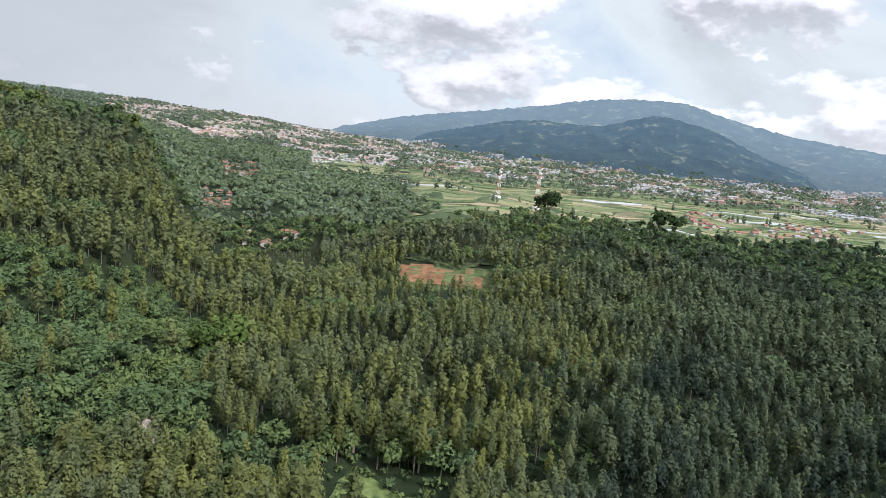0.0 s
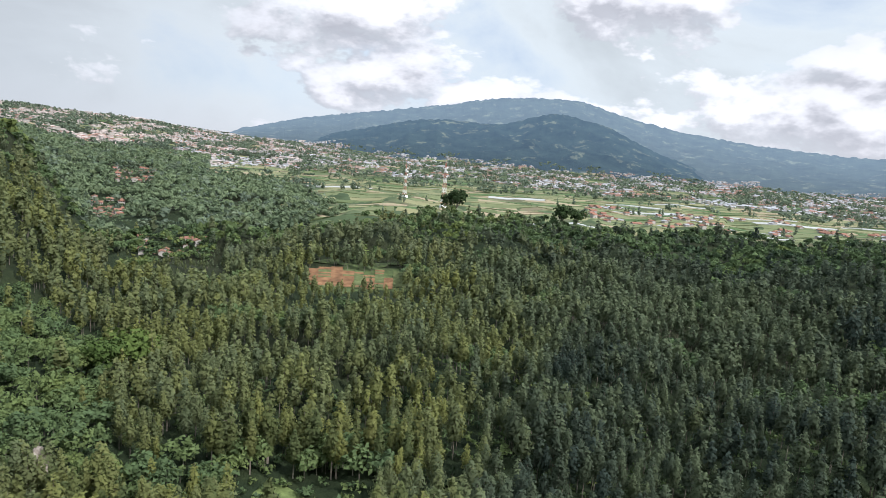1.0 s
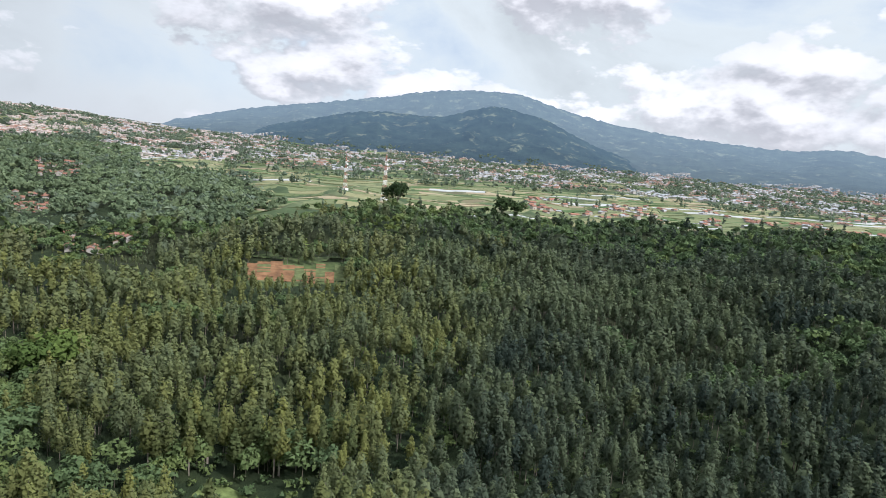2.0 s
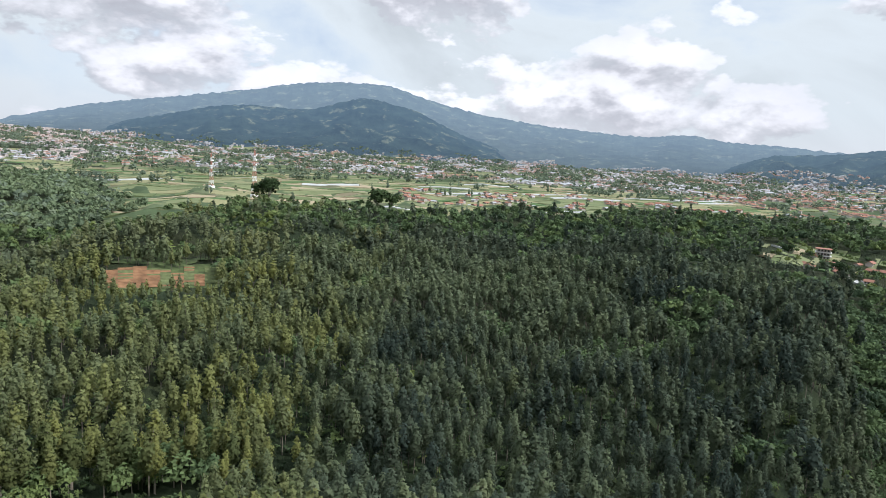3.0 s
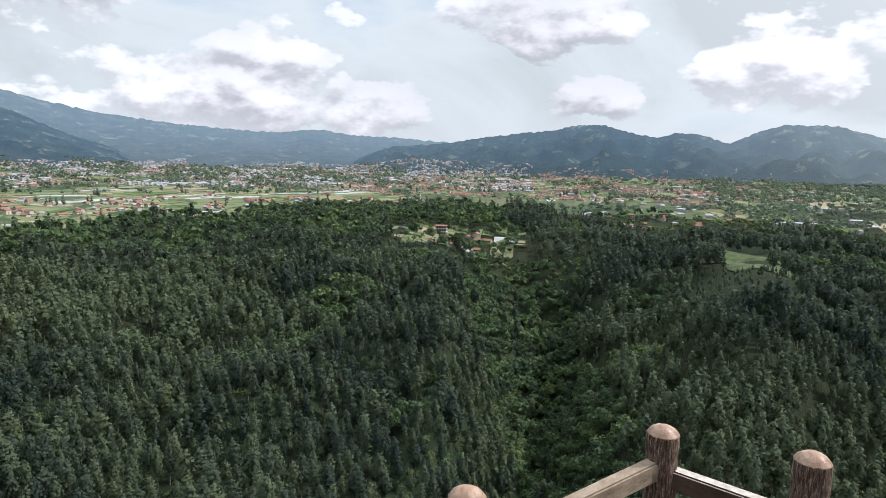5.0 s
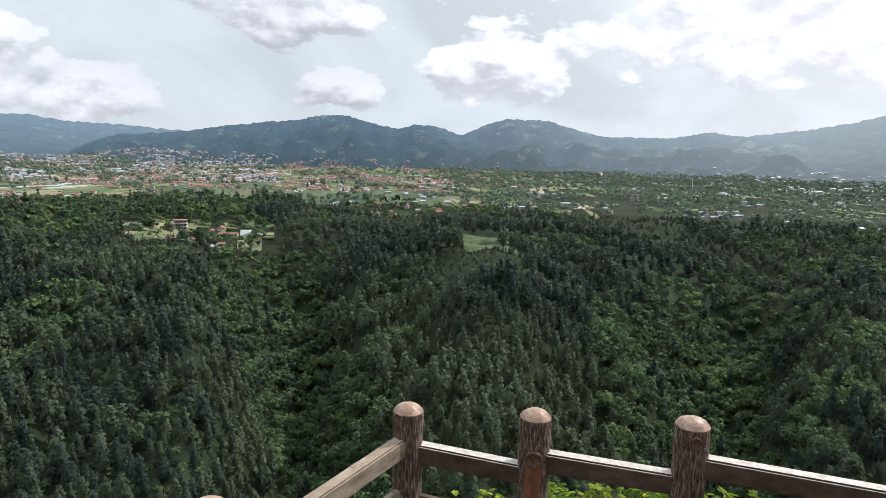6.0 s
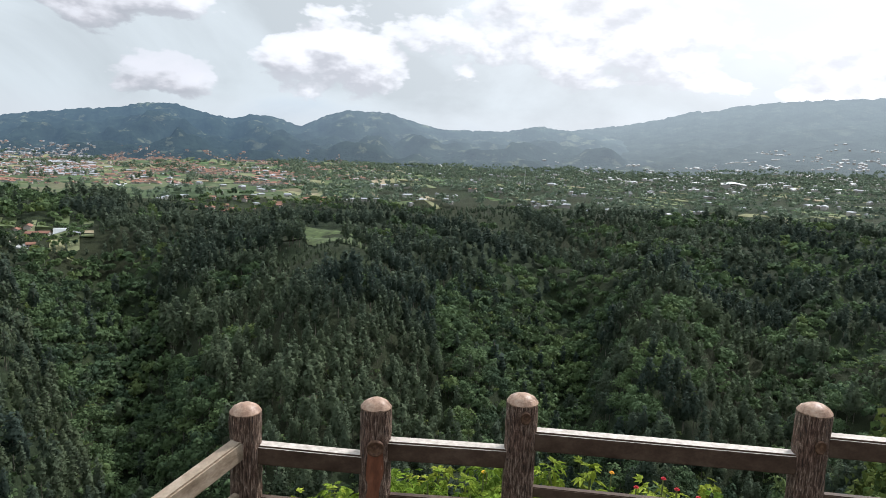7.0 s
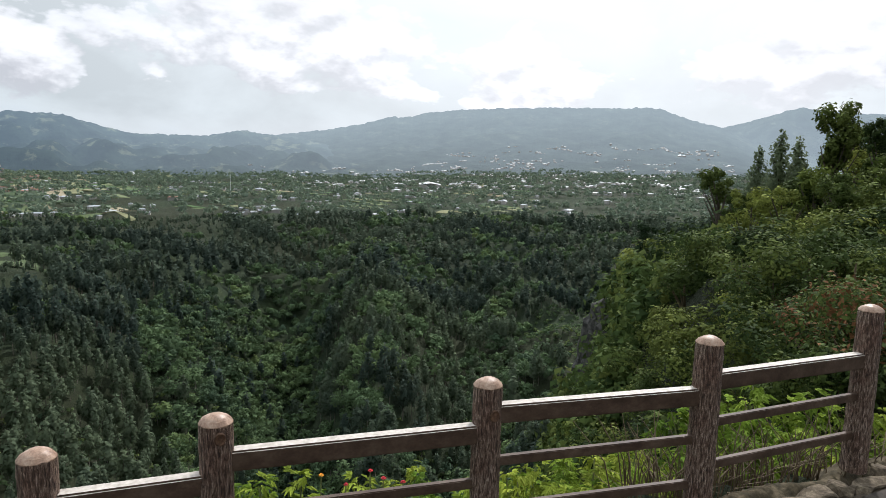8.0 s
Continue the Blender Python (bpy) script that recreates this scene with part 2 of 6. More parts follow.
HILL_A, HILL_B = Vector((5.2, -8.6)), Vector((46.0, -50.0))


def near_hill(x, y):
    """The overgrown spur that the lookout's path climbs."""
    d = (HILL_B - HILL_A).normalized()
    s = (x - HILL_A.x) * d.x + (y - HILL_A.y) * d.y
    side = -(x - HILL_A.x) * d.y + (y - HILL_A.y) * d.x
    length = (HILL_B - HILL_A).length
    crest = -1.3 - 4.5 * smooth(0, length, s)
    out = np.maximum(side, 0)
    fall = np.minimum(out, 8 * np.clip(s / length, 0.12, 1)) * 0.5 + np.maximum(out - 8 * np.clip(s / length, 0.12, 1), 0) * 3.0
    fall = fall + np.maximum(s - length, 0) * 1.6 + np.maximum(-s, 0) * 3.0
    rise = np.clip(-side, 0, 26) * 0.6 * smooth(4, 24, s)
    return crest + rise - fall + 0.5 * rough_noise(x, y, 9.0)


def plot_plane(r):
    return -115.0 + 0.2 * (r - 506)


def ground_z(x, y):
    x, y = np.asarray(x, float), np.asarray(y, float)
    r = np.hypot(x, y)
    az = np.degrees(np.arctan2(x, y))
    az = np.where(az < -60, az + 360, az)
    i = np.clip(np.searchsorted(K_AZ, az, side="right") - 1, 0, len(K_AZ) - 2)
    w = (az - K_AZ[i]) / (K_AZ[i + 1] - K_AZ[i])
    w = w * w * (3 - 2 * w)
    lr = np.log(np.maximum(r, 1.0))
    xs = np.log(np.array(RADII, float))
    z = np.zeros_like(r)
    j = np.clip(np.searchsorted(xs, lr) - 1, 0, len(xs) - 2)
    u = np.clip((lr - xs[j]) / (xs[j + 1] - xs[j]), 0, 1)
    for sec, wt in ((i, 1 - w), (i + 1, w)):
        z = z + wt * (K_Z[sec, j] * (1 - u) + K_Z[sec, j + 1] * u)
    amp = np.clip((r - 60) / 250, 0, 1)
    z = z + amp * (7.5 * rough_noise(x - 50, y, 170) + 4.5 * rough_noise(x, y, 80) + 1.2 * rough_noise(x + 300, y, 34)) * np.clip(1.6 - r / 900, 0.25, 1)
    # ravines and spurs of the opposite side
    rav = np.clip((r - 160) / 120, 0, 1) * np.clip((620 - r) / 150, 0, 1) * smooth(48, 58, az) * (1 - smooth(122, 130, az))
    z = z + rav * 8 * np.sin(np.radians(az * 15 + 40 * np.sin(r / 90.0)))
    # the levelled plot in the woods
    flat_ = smooth(-5.5, -3.6, az) * (1 - smooth(6.4, 8.2, az)) * smooth(470, 496, r) * (1 - smooth(556, 585, r))
    z = z * (1 - flat_) + plot_plane(r) * flat_
    # the ledge and cliff before the lookout
    rr = rim(az)
    ledge = np.interp(np.clip((r - rr) / 0.25, 0, 1), [0, 1], [0.0, 1.0])
    z40 = z
    t = np.clip((np.log(np.maximum(r, 1)) - np.log(rr + 2.2)) / (np.log(40) - np.log(rr + 2.2)), 0, 1)
    near = -0.15 - 0.7 * ledge - (0.9 + 7.0 * (1 - smooth(38, 58, az))) * np.clip((r - rr) / 2.2, 0, 1)
    first = np.where(r < 40, near * (1 - t) + (wz40(az)) * t, z40)
    first = np.where(r < rr, -0.15, first)
    hill = near_hill(x, y)
    inhill = (az > 124) & (az < 185) & (r > rr) & (r < 130)
    return np.where(inhill, np.maximum(first, hill), first)


def wz40(az):
    i = np.clip(np.searchsorted(K_AZ, az, side="right") - 1, 0, len(K_AZ) - 2)
    w = (az - K_AZ[i]) / (K_AZ[i + 1] - K_AZ[i])
    w = w * w * (3 - 2 * w)
    return K_Z[i, 0] * (1 - w) + K_Z[i + 1, 0] * w


def mesh_object(name, verts, faces, mats, face_mats=None, parent=None, smooth_faces=False, normals=None):
    """One mesh from arrays; faces is an (n, 3) or (n, 4) array."""
    verts, faces = np.asarray(verts, np.float32), np.asarray(faces, np.int32)
    me = bpy.data.meshes.new(name)
    n, k = faces.shape
    me.vertices.add(len(verts))
    me.vertices.foreach_set("co", verts.ravel())
    me.loops.add(n * k)
    me.loops.foreach_set("vertex_index", faces.ravel())
    me.polygons.add(n)
    me.polygons.foreach_set("loop_start", np.arange(0, n * k, k, dtype=np.int32))
    me.polygons.foreach_set("use_smooth", np.full(n, smooth_faces))
    for m in mats:
        me.materials.append(m)
    if face_mats is not None:
        me.polygons.foreach_set("material_index", np.asarray(face_mats, np.int32))
    me.update(calc_edges=True)
    if normals is not None:
        me.polygons.foreach_set("use_smooth", np.ones(n, bool))
        rounded = me.attributes.new("custom_normal", "FLOAT_VECTOR", "POINT")
        rounded.data.foreach_set("vector", np.asarray(normals, np.float32).ravel())
    ob = new(name, me)
    if parent is not None:
        ob.parent = parent
    return ob


def polar_sheet(azs, rs, zf):
    A, Rr = np.meshgrid(np.radians(azs), rs)
    x, y = Rr * np.sin(A), Rr * np.cos(A)
    v = np.stack([x, y, zf(x, y)], -1).reshape(-1, 3)
    n, m = len(rs), len(azs)
    idx = np.arange(n * m).reshape(n, m)
    f = np.stack([idx[:-1, :-1], idx[1:, :-1], idx[1:, 1:], idx[:-1, 1:]], -1).reshape(-1, 4)
    return v, f


def polar(x, y):
    return np.degrees(np.arctan2(x, y)), np.hypot(x, y)


def in_field(az, r):
    """The open plain: beyond the wooded rim of the opposite side."""
    edge = np.interp(az, [-40, -26, -21, -3, 2, 12, 22, 36, 45, 50, 58, 66, 76, 84, 100, 120],
                     [900, 800, 720, 740, 720, 830, 800, 880, 970, 1000, 1000, 950, 950, 900, 900, 950])
    return r > edge


def ground_material():
    m, nodes, links, b = material("undergrowth", 0.9, 0, 0.1)
    big = noise_of(m, 0.006, 4)
    small = noise_of(m, 0.08, 6, 0.65)
    fine = noise_of(m, 1.2, 4, 0.7)
    grass = ramp_of(m, small, [(0.3, (0.016, 0.026, 0.014)), (0.5, (0.03, 0.046, 0.022)), (0.7, (0.055, 0.075, 0.032))])
    earth = ramp_of(m, fine, [(0.3, (0.02, 0.024, 0.012)), (0.7, (0.05, 0.05, 0.025))])
    links.new(mix_of(m, ramp_of(m, big, [(0.45, (0, 0, 0)), (0.62, (0.6, 0.6, 0.6))]), grass, earth), b.inputs["Base Color"])
    tufts = noise_of(m, 5.0, 6, 0.75)
    base = b.inputs["Base Color"].links[0].from_socket
    links.new(mix_of(m, 0.8, base, ramp_of(m, tufts, [(0.38, (0.25, 0.25, 0.25)), (0.62, (1, 1, 1))]), "MULTIPLY"), b.inputs["Base Color"])
    bump_of(m, b, tufts, 1.0, 0.25)
    return m


def farmland_material():
    """A far patchwork of crops, fallow and hedged plots."""
    m, nodes, links, b = material("farmland", 0.95, 0, 0.05)
    cell = nodes.new("ShaderNodeTexVoronoi")
    cell.inputs["Scale"].default_value = 0.022
    links.new(nodes.new("ShaderNodeTexCoord").outputs["Object"], cell.inputs["Vector"])
    pick = nodes.new("ShaderNodeSeparateColor")
    links.new(cell.outputs["Color"], pick.inputs[0])
    col = ramp_of(m, pick.outputs[0], [(0.0, (0.085, 0.12, 0.06)), (0.3, (0.13, 0.165, 0.085)), (0.5, (0.17, 0.195, 0.105)), (0.68, (0.06, 0.09, 0.045)), (0.85, (0.20, 0.18, 0.115))], True)
    col = mix_of(m, ramp_of(m, noise_of(m, 0.004, 5, 0.6), [(0.42, (0, 0, 0)), (0.6, (0.8, 0.8, 0.8))]), col, (0.07, 0.10, 0.055))
    fine = ramp_of(m, noise_of(m, 0.05, 6, 0.7), [(0.3, (0.5, 0.5, 0.5)), (0.7, (1, 1, 1))])
    links.new(mix_of(m, 0.7, col, fine, "MULTIPLY"), b.inputs["Base Color"])
    return m


GROUND = ground_material()
FARMLAND = farmland_material()
az_list = np.concatenate([np.arange(-50, 156, 0.6), np.arange(156, 310.1, 3.5)])
r_list = np.concatenate([np.geomspace(1.0, 60, 50), np.geomspace(63, 4950, 120)])
v, f = polar_sheet(az_list, r_list, ground_z)
mid_az, mid_r = polar(v[f].mean(1)[:, 0], v[f].mean(1)[:, 1])
ground = mesh_object("ground", v, f, [GROUND, FARMLAND], (in_field(mid_az, mid_r) & (mid_az > -3) & (mid_az < 84)).astype(int), smooth_faces=True)
tagged(ground, "green forested gorge ground rising to a cultivated plain", "ground", kind="structure")


# ---- distant mountains ----
def mountain_material(name, wood, open_land, haze, glow, crest):
    """Forest and clearings far off; the haze before them is put in as surface emission."""
    m, nodes, links, b = material(name, 0.95, 0, 0.0)
    big = noise_of(m, 0.011, 7, 0.7)
    fine = noise_of(m, 0.012, 6, 0.7)
    col = mix_of(m, ramp_of(m, big, [(0.57, (0, 0, 0)), (0.61, (1, 1, 1))]), wood, open_land)
    col = mix_of(m, 0.85, col, ramp_of(m, fine, [(0.34, (0.15, 0.15, 0.15)), (0.66, (1, 1, 1))]), "MULTIPLY")
    bump_of(m, b, noise_of(m, 0.05, 5, 0.7), 1.0, 12.0)
    links.new(col, b.inputs["Base Color"])
    # the haze emission is brighter towards the sun
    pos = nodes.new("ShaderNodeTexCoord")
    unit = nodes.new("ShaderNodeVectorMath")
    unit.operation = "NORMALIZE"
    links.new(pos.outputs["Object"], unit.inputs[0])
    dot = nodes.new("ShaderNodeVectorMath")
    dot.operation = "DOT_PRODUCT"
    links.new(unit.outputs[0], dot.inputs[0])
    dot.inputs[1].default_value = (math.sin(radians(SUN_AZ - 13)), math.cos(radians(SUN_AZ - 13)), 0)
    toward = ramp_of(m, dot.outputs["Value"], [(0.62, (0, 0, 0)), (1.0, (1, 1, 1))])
    # and stronger on what lies farther off
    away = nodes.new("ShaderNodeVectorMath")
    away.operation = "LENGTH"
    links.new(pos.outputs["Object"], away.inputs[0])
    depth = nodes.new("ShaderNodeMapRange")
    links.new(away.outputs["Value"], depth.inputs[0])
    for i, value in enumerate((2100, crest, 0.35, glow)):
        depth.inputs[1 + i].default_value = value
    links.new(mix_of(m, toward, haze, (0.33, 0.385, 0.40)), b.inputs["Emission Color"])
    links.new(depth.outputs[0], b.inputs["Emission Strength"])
    return m


RANGES = []


def range_height(spec, azs, rr):
    """Height of a mountain's surface at bearings azs and distances rr."""
    az, el, foot_r, top_r, wob, bow = spec
    a = np.radians(azs)
    x, y = rr * np.sin(a), rr * np.cos(a)
    fine = np.arange(az[0], az[-1] + 0.2, 0.2)
    line = np.convolve(np.pad(np.interp(fine, az, el), 2, mode="edge"), np.ones(5) / 5.0, mode="valid")
    line = line + np.random.RandomState(len(fine)).uniform(-0.045, 0.07, len(fine)) + 0.04 * rough_noise(fine * 60, fine * 0, 40.0)
    top = 1.6 + top_r * np.tan(np.radians(np.interp(azs, fine, line)))
    foot = ground_z(foot_r * np.sin(a), foot_r * np.cos(a)) - 3.0
    u = (rr - foot_r) / (top_r - foot_r)
    c = np.clip(u, 0, 1)
    spur = wob * (1 - np.abs(2 * c - 1) ** 2) * (0.11 * rough_noise(x, y, 420) + 0.05 * rough_noise(x, y, 170))
    z = foot + (top - foot) * np.clip(c ** bow + spur * np.clip(c * 4, 0, 1), -0.02, 1.0)
    return z - np.maximum(u - 1, 0) * 4 * np.maximum(top - foot, 20)


def range_of(name, label, az, el, foot_r, top_r, mat, wob=1.0, bow=1.25):
    """A mountain whose crest runs at top_r with the given skyline, sloping to its foot."""
    spec = (az, el, foot_r, top_r, wob, bow)
    RANGES.append(spec)
    azs = np.arange(az[0], az[-1] + 0.01, 0.15)
    us = np.linspace(0, 1.12, 60)
    rows_ = []
    for u in us:
        rr = foot_r + (top_r - foot_r) * u
        a = np.radians(azs)
        rows_.append(np.stack([rr * np.sin(a), rr * np.cos(a), range_height(spec, azs, np.full(len(azs), rr))], -1))
    n, mm = len(us), len(azs)
    idx = np.arange(n * mm).reshape(n, mm)
    f = np.stack([idx[:-1, :-1], idx[1:, :-1], idx[1:, 1:], idx[:-1, 1:]], -1).reshape(-1, 4)
    return tagged(mesh_object(name, np.concatenate(rows_), f, [mat], smooth_faces=True), label, "mountain", kind="structure")


def far_z(x, y):
    """Ground or mountain flank, whichever lies higher."""
    x, y = np.asarray(x, float), np.asarray(y, float)
    z = ground_z(x, y)
    r, az = np.hypot(x, y), np.degrees(np.arctan2(x, y))
    for spec in RANGES:
        k = (r > spec[2]) & (r < spec[3]) & (az > spec[0][0]) & (az < spec[0][-1])
        if k.any():
            z[k] = np.maximum(z[k], range_height(spec, az[k], r[k]))
    return z


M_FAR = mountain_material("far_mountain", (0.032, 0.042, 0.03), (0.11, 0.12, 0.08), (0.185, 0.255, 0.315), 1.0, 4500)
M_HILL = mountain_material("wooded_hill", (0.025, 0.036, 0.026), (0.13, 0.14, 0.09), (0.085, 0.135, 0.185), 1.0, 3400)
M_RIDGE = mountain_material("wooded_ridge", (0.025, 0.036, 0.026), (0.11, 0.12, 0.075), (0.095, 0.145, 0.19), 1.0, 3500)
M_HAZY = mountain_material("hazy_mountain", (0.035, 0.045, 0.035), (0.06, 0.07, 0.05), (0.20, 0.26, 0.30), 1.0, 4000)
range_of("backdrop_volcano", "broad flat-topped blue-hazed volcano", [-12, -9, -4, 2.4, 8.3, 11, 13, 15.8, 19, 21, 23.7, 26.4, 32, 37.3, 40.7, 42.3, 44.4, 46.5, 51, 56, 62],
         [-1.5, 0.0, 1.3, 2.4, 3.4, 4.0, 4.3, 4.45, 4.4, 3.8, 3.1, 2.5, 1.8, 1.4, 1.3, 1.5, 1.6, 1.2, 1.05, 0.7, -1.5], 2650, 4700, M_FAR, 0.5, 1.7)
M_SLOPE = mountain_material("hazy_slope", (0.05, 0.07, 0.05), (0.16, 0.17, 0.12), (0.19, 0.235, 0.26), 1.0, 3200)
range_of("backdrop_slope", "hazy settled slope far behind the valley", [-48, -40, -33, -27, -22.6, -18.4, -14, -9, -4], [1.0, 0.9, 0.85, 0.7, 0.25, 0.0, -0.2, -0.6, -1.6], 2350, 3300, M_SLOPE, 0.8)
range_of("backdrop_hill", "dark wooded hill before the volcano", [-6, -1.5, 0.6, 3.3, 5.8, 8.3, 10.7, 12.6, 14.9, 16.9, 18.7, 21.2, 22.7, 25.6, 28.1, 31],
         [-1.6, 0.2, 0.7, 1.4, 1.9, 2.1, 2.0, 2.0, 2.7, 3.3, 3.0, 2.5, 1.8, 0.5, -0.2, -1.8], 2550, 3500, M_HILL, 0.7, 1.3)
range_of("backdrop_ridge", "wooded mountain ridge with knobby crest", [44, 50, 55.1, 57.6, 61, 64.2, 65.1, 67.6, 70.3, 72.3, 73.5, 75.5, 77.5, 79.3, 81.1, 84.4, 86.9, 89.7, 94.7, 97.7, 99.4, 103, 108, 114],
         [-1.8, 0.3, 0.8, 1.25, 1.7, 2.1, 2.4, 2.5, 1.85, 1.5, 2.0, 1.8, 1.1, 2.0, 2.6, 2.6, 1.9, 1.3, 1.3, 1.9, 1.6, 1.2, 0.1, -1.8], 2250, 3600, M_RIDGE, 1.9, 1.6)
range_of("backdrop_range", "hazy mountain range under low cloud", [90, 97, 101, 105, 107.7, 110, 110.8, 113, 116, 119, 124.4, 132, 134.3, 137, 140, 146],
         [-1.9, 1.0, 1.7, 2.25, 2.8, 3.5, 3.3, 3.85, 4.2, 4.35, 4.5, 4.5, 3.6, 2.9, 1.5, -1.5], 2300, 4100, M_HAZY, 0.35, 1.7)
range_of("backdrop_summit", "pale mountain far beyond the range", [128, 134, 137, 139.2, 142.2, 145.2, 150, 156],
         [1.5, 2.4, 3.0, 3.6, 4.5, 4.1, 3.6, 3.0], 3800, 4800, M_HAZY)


# ---- trees ----
RNG = np.random.RandomState(11)


def unit(v):
    return v / (np.linalg.norm(v, axis=1)[:, None] + 1e-9)


def clump_tris(c, size, outward, rs, lift=0.35, scatter=0.4):
    """Small leaf clumps: one triangle each, turned outward and up with scatter, shaded round like the crown."""
    n = len(c)
    nrm = unit(outward + np.array([0, 0, lift]) + rs.normal(0, scatter, (n, 3)))
    t = unit(np.cross(nrm, rs.normal(0, 1, (n, 3))))
    b = np.cross(nrm, t)
    s = size * rs.uniform(0.65, 1.35, (n, 1))
    v = np.stack([c + t * s * 0.6, c - t * s * 0.3 + b * s * 0.5, c - t * s * 0.3 - b * s * 0.5], 1).reshape(-1, 3)
    return v, np.arange(3 * n).reshape(-1, 3), np.repeat(unit(0.75 * outward + 0.3 * nrm), 3, 0)


def leaf_tris(c, size, outward, rs, lift=0.35):
    """Small pointed leaves, two triangles each, folded a little along the midrib."""
    n = len(c)
    nrm = outward + np.array([0, 0, lift]) + rs.normal(0, 0.4, (n, 3))
    nrm /= np.linalg.norm(nrm, axis=1)[:, None] + 1e-9
    t = np.cross(nrm, rs.normal(0, 1, (n, 3)))
    t /= np.linalg.norm(t, axis=1)[:, None] + 1e-9
    b = np.cross(nrm, t)
    s = size * rs.uniform(0.65, 1.35, (n, 1))
    v = np.stack([c - t * s * 0.6, c + b * s * 0.36 + nrm * s * 0.1, c + t * s * 0.75, c - b * s * 0.36 + nrm * s * 0.1], 1).reshape(-1, 3)
    o = 4 * np.arange(n)[:, None]
    return v, np.concatenate([o + np.array([0, 2, 1]), o + np.array([0, 3, 2])], 1).reshape(-1, 3), np.repeat(unit(0.8 * outward + 0.35 * nrm), 4, 0)


def tube(points, radii, sides):
    """A tapered round tube through the points, as triangles."""
    pts, vs, fs = np.array(points, float), [], []
    for p, r in zip(pts, radii):
        for k in range(sides):
            a = 6.2832 * k / sides
            vs.append((p[0] + r * math.cos(a), p[1] + r * math.sin(a), p[2]))
    for i in range(len(pts) - 1):
        for k in range(sides):
            a, b = i * sides + k, i * sides + (k + 1) % sides
            fs += [(a, b, b + sides), (a, b + sides, a + sides)]
    return np.array(vs), np.array(fs)


def pine_crown(n, seed, size, base=0.4, width=0.17, lobes=18):
    """Crown of a unit-high pine: needle clumps on short boughs that leave the stem all round."""
    rs = np.random.RandomState(seed)
    u = (np.arange(lobes) + rs.uniform(0.1, 0.9, lobes)) / lobes
    h = base + (0.97 - base) * u
    reach = width * np.clip(0.62 + u * 1.5, 0, 1) * np.clip(1.04 - u, 0, 1) ** 0.6
    ang = np.arange(lobes) * 2.4 + rs.uniform(-0.5, 0.5, lobes)
    rho = reach * rs.uniform(0.2, 0.58, lobes)
    cen = np.stack([rho * np.cos(ang), rho * np.sin(ang), h], 1)
    lr = np.maximum(reach * rs.uniform(0.5, 0.72, lobes), 0.022)
    pick = rs.choice(lobes, n, p=lr ** 1.6 / (lr ** 1.6).sum())
    d = rs.normal(0, 1, (n, 3))
    d[:, 2] = d[:, 2] * 0.9 + 0.2
    d = unit(d)
    c = cen[pick] + d * (lr[pick] * rs.uniform(0.5, 1.18, n))[:, None] * np.array([1, 1, 0.85])
    mid = base + 0.45 * (1 - base)
    whole = unit(np.stack([c[:, 0], c[:, 1], (c[:, 2] - mid) * 0.35 + 0.02], 1))
    v, f, nv = clump_tris(c, size, unit(0.4 * d + 0.8 * whole), rs, 0.25, 0.5)
    return v, f, nv


def broad_crown(n, seed, size, width=0.42, lobes=9):
    """Crown of a unit-high broadleaved tree: several lobes of clumps."""
    rs = np.random.RandomState(seed)
    k = lobes
    cen = np.stack([rs.uniform(-1, 1, k) * width * 0.6, rs.uniform(-1, 1, k) * width * 0.6, rs.uniform(0.45, 0.8, k)], 1)
    lr = rs.uniform(0.14, 0.26, k)
    pick = rs.randint(0, k, n)
    d = rs.normal(0, 1, (n, 3))
    d[:, 2] = np.abs(d[:, 2]) * 1.1 - 0.25
    d = unit(d)
    c = cen[pick] + d * lr[pick][:, None] * rs.uniform(0.75, 1.05, (n, 1))
    return clump_tris(c, size, d, rs)


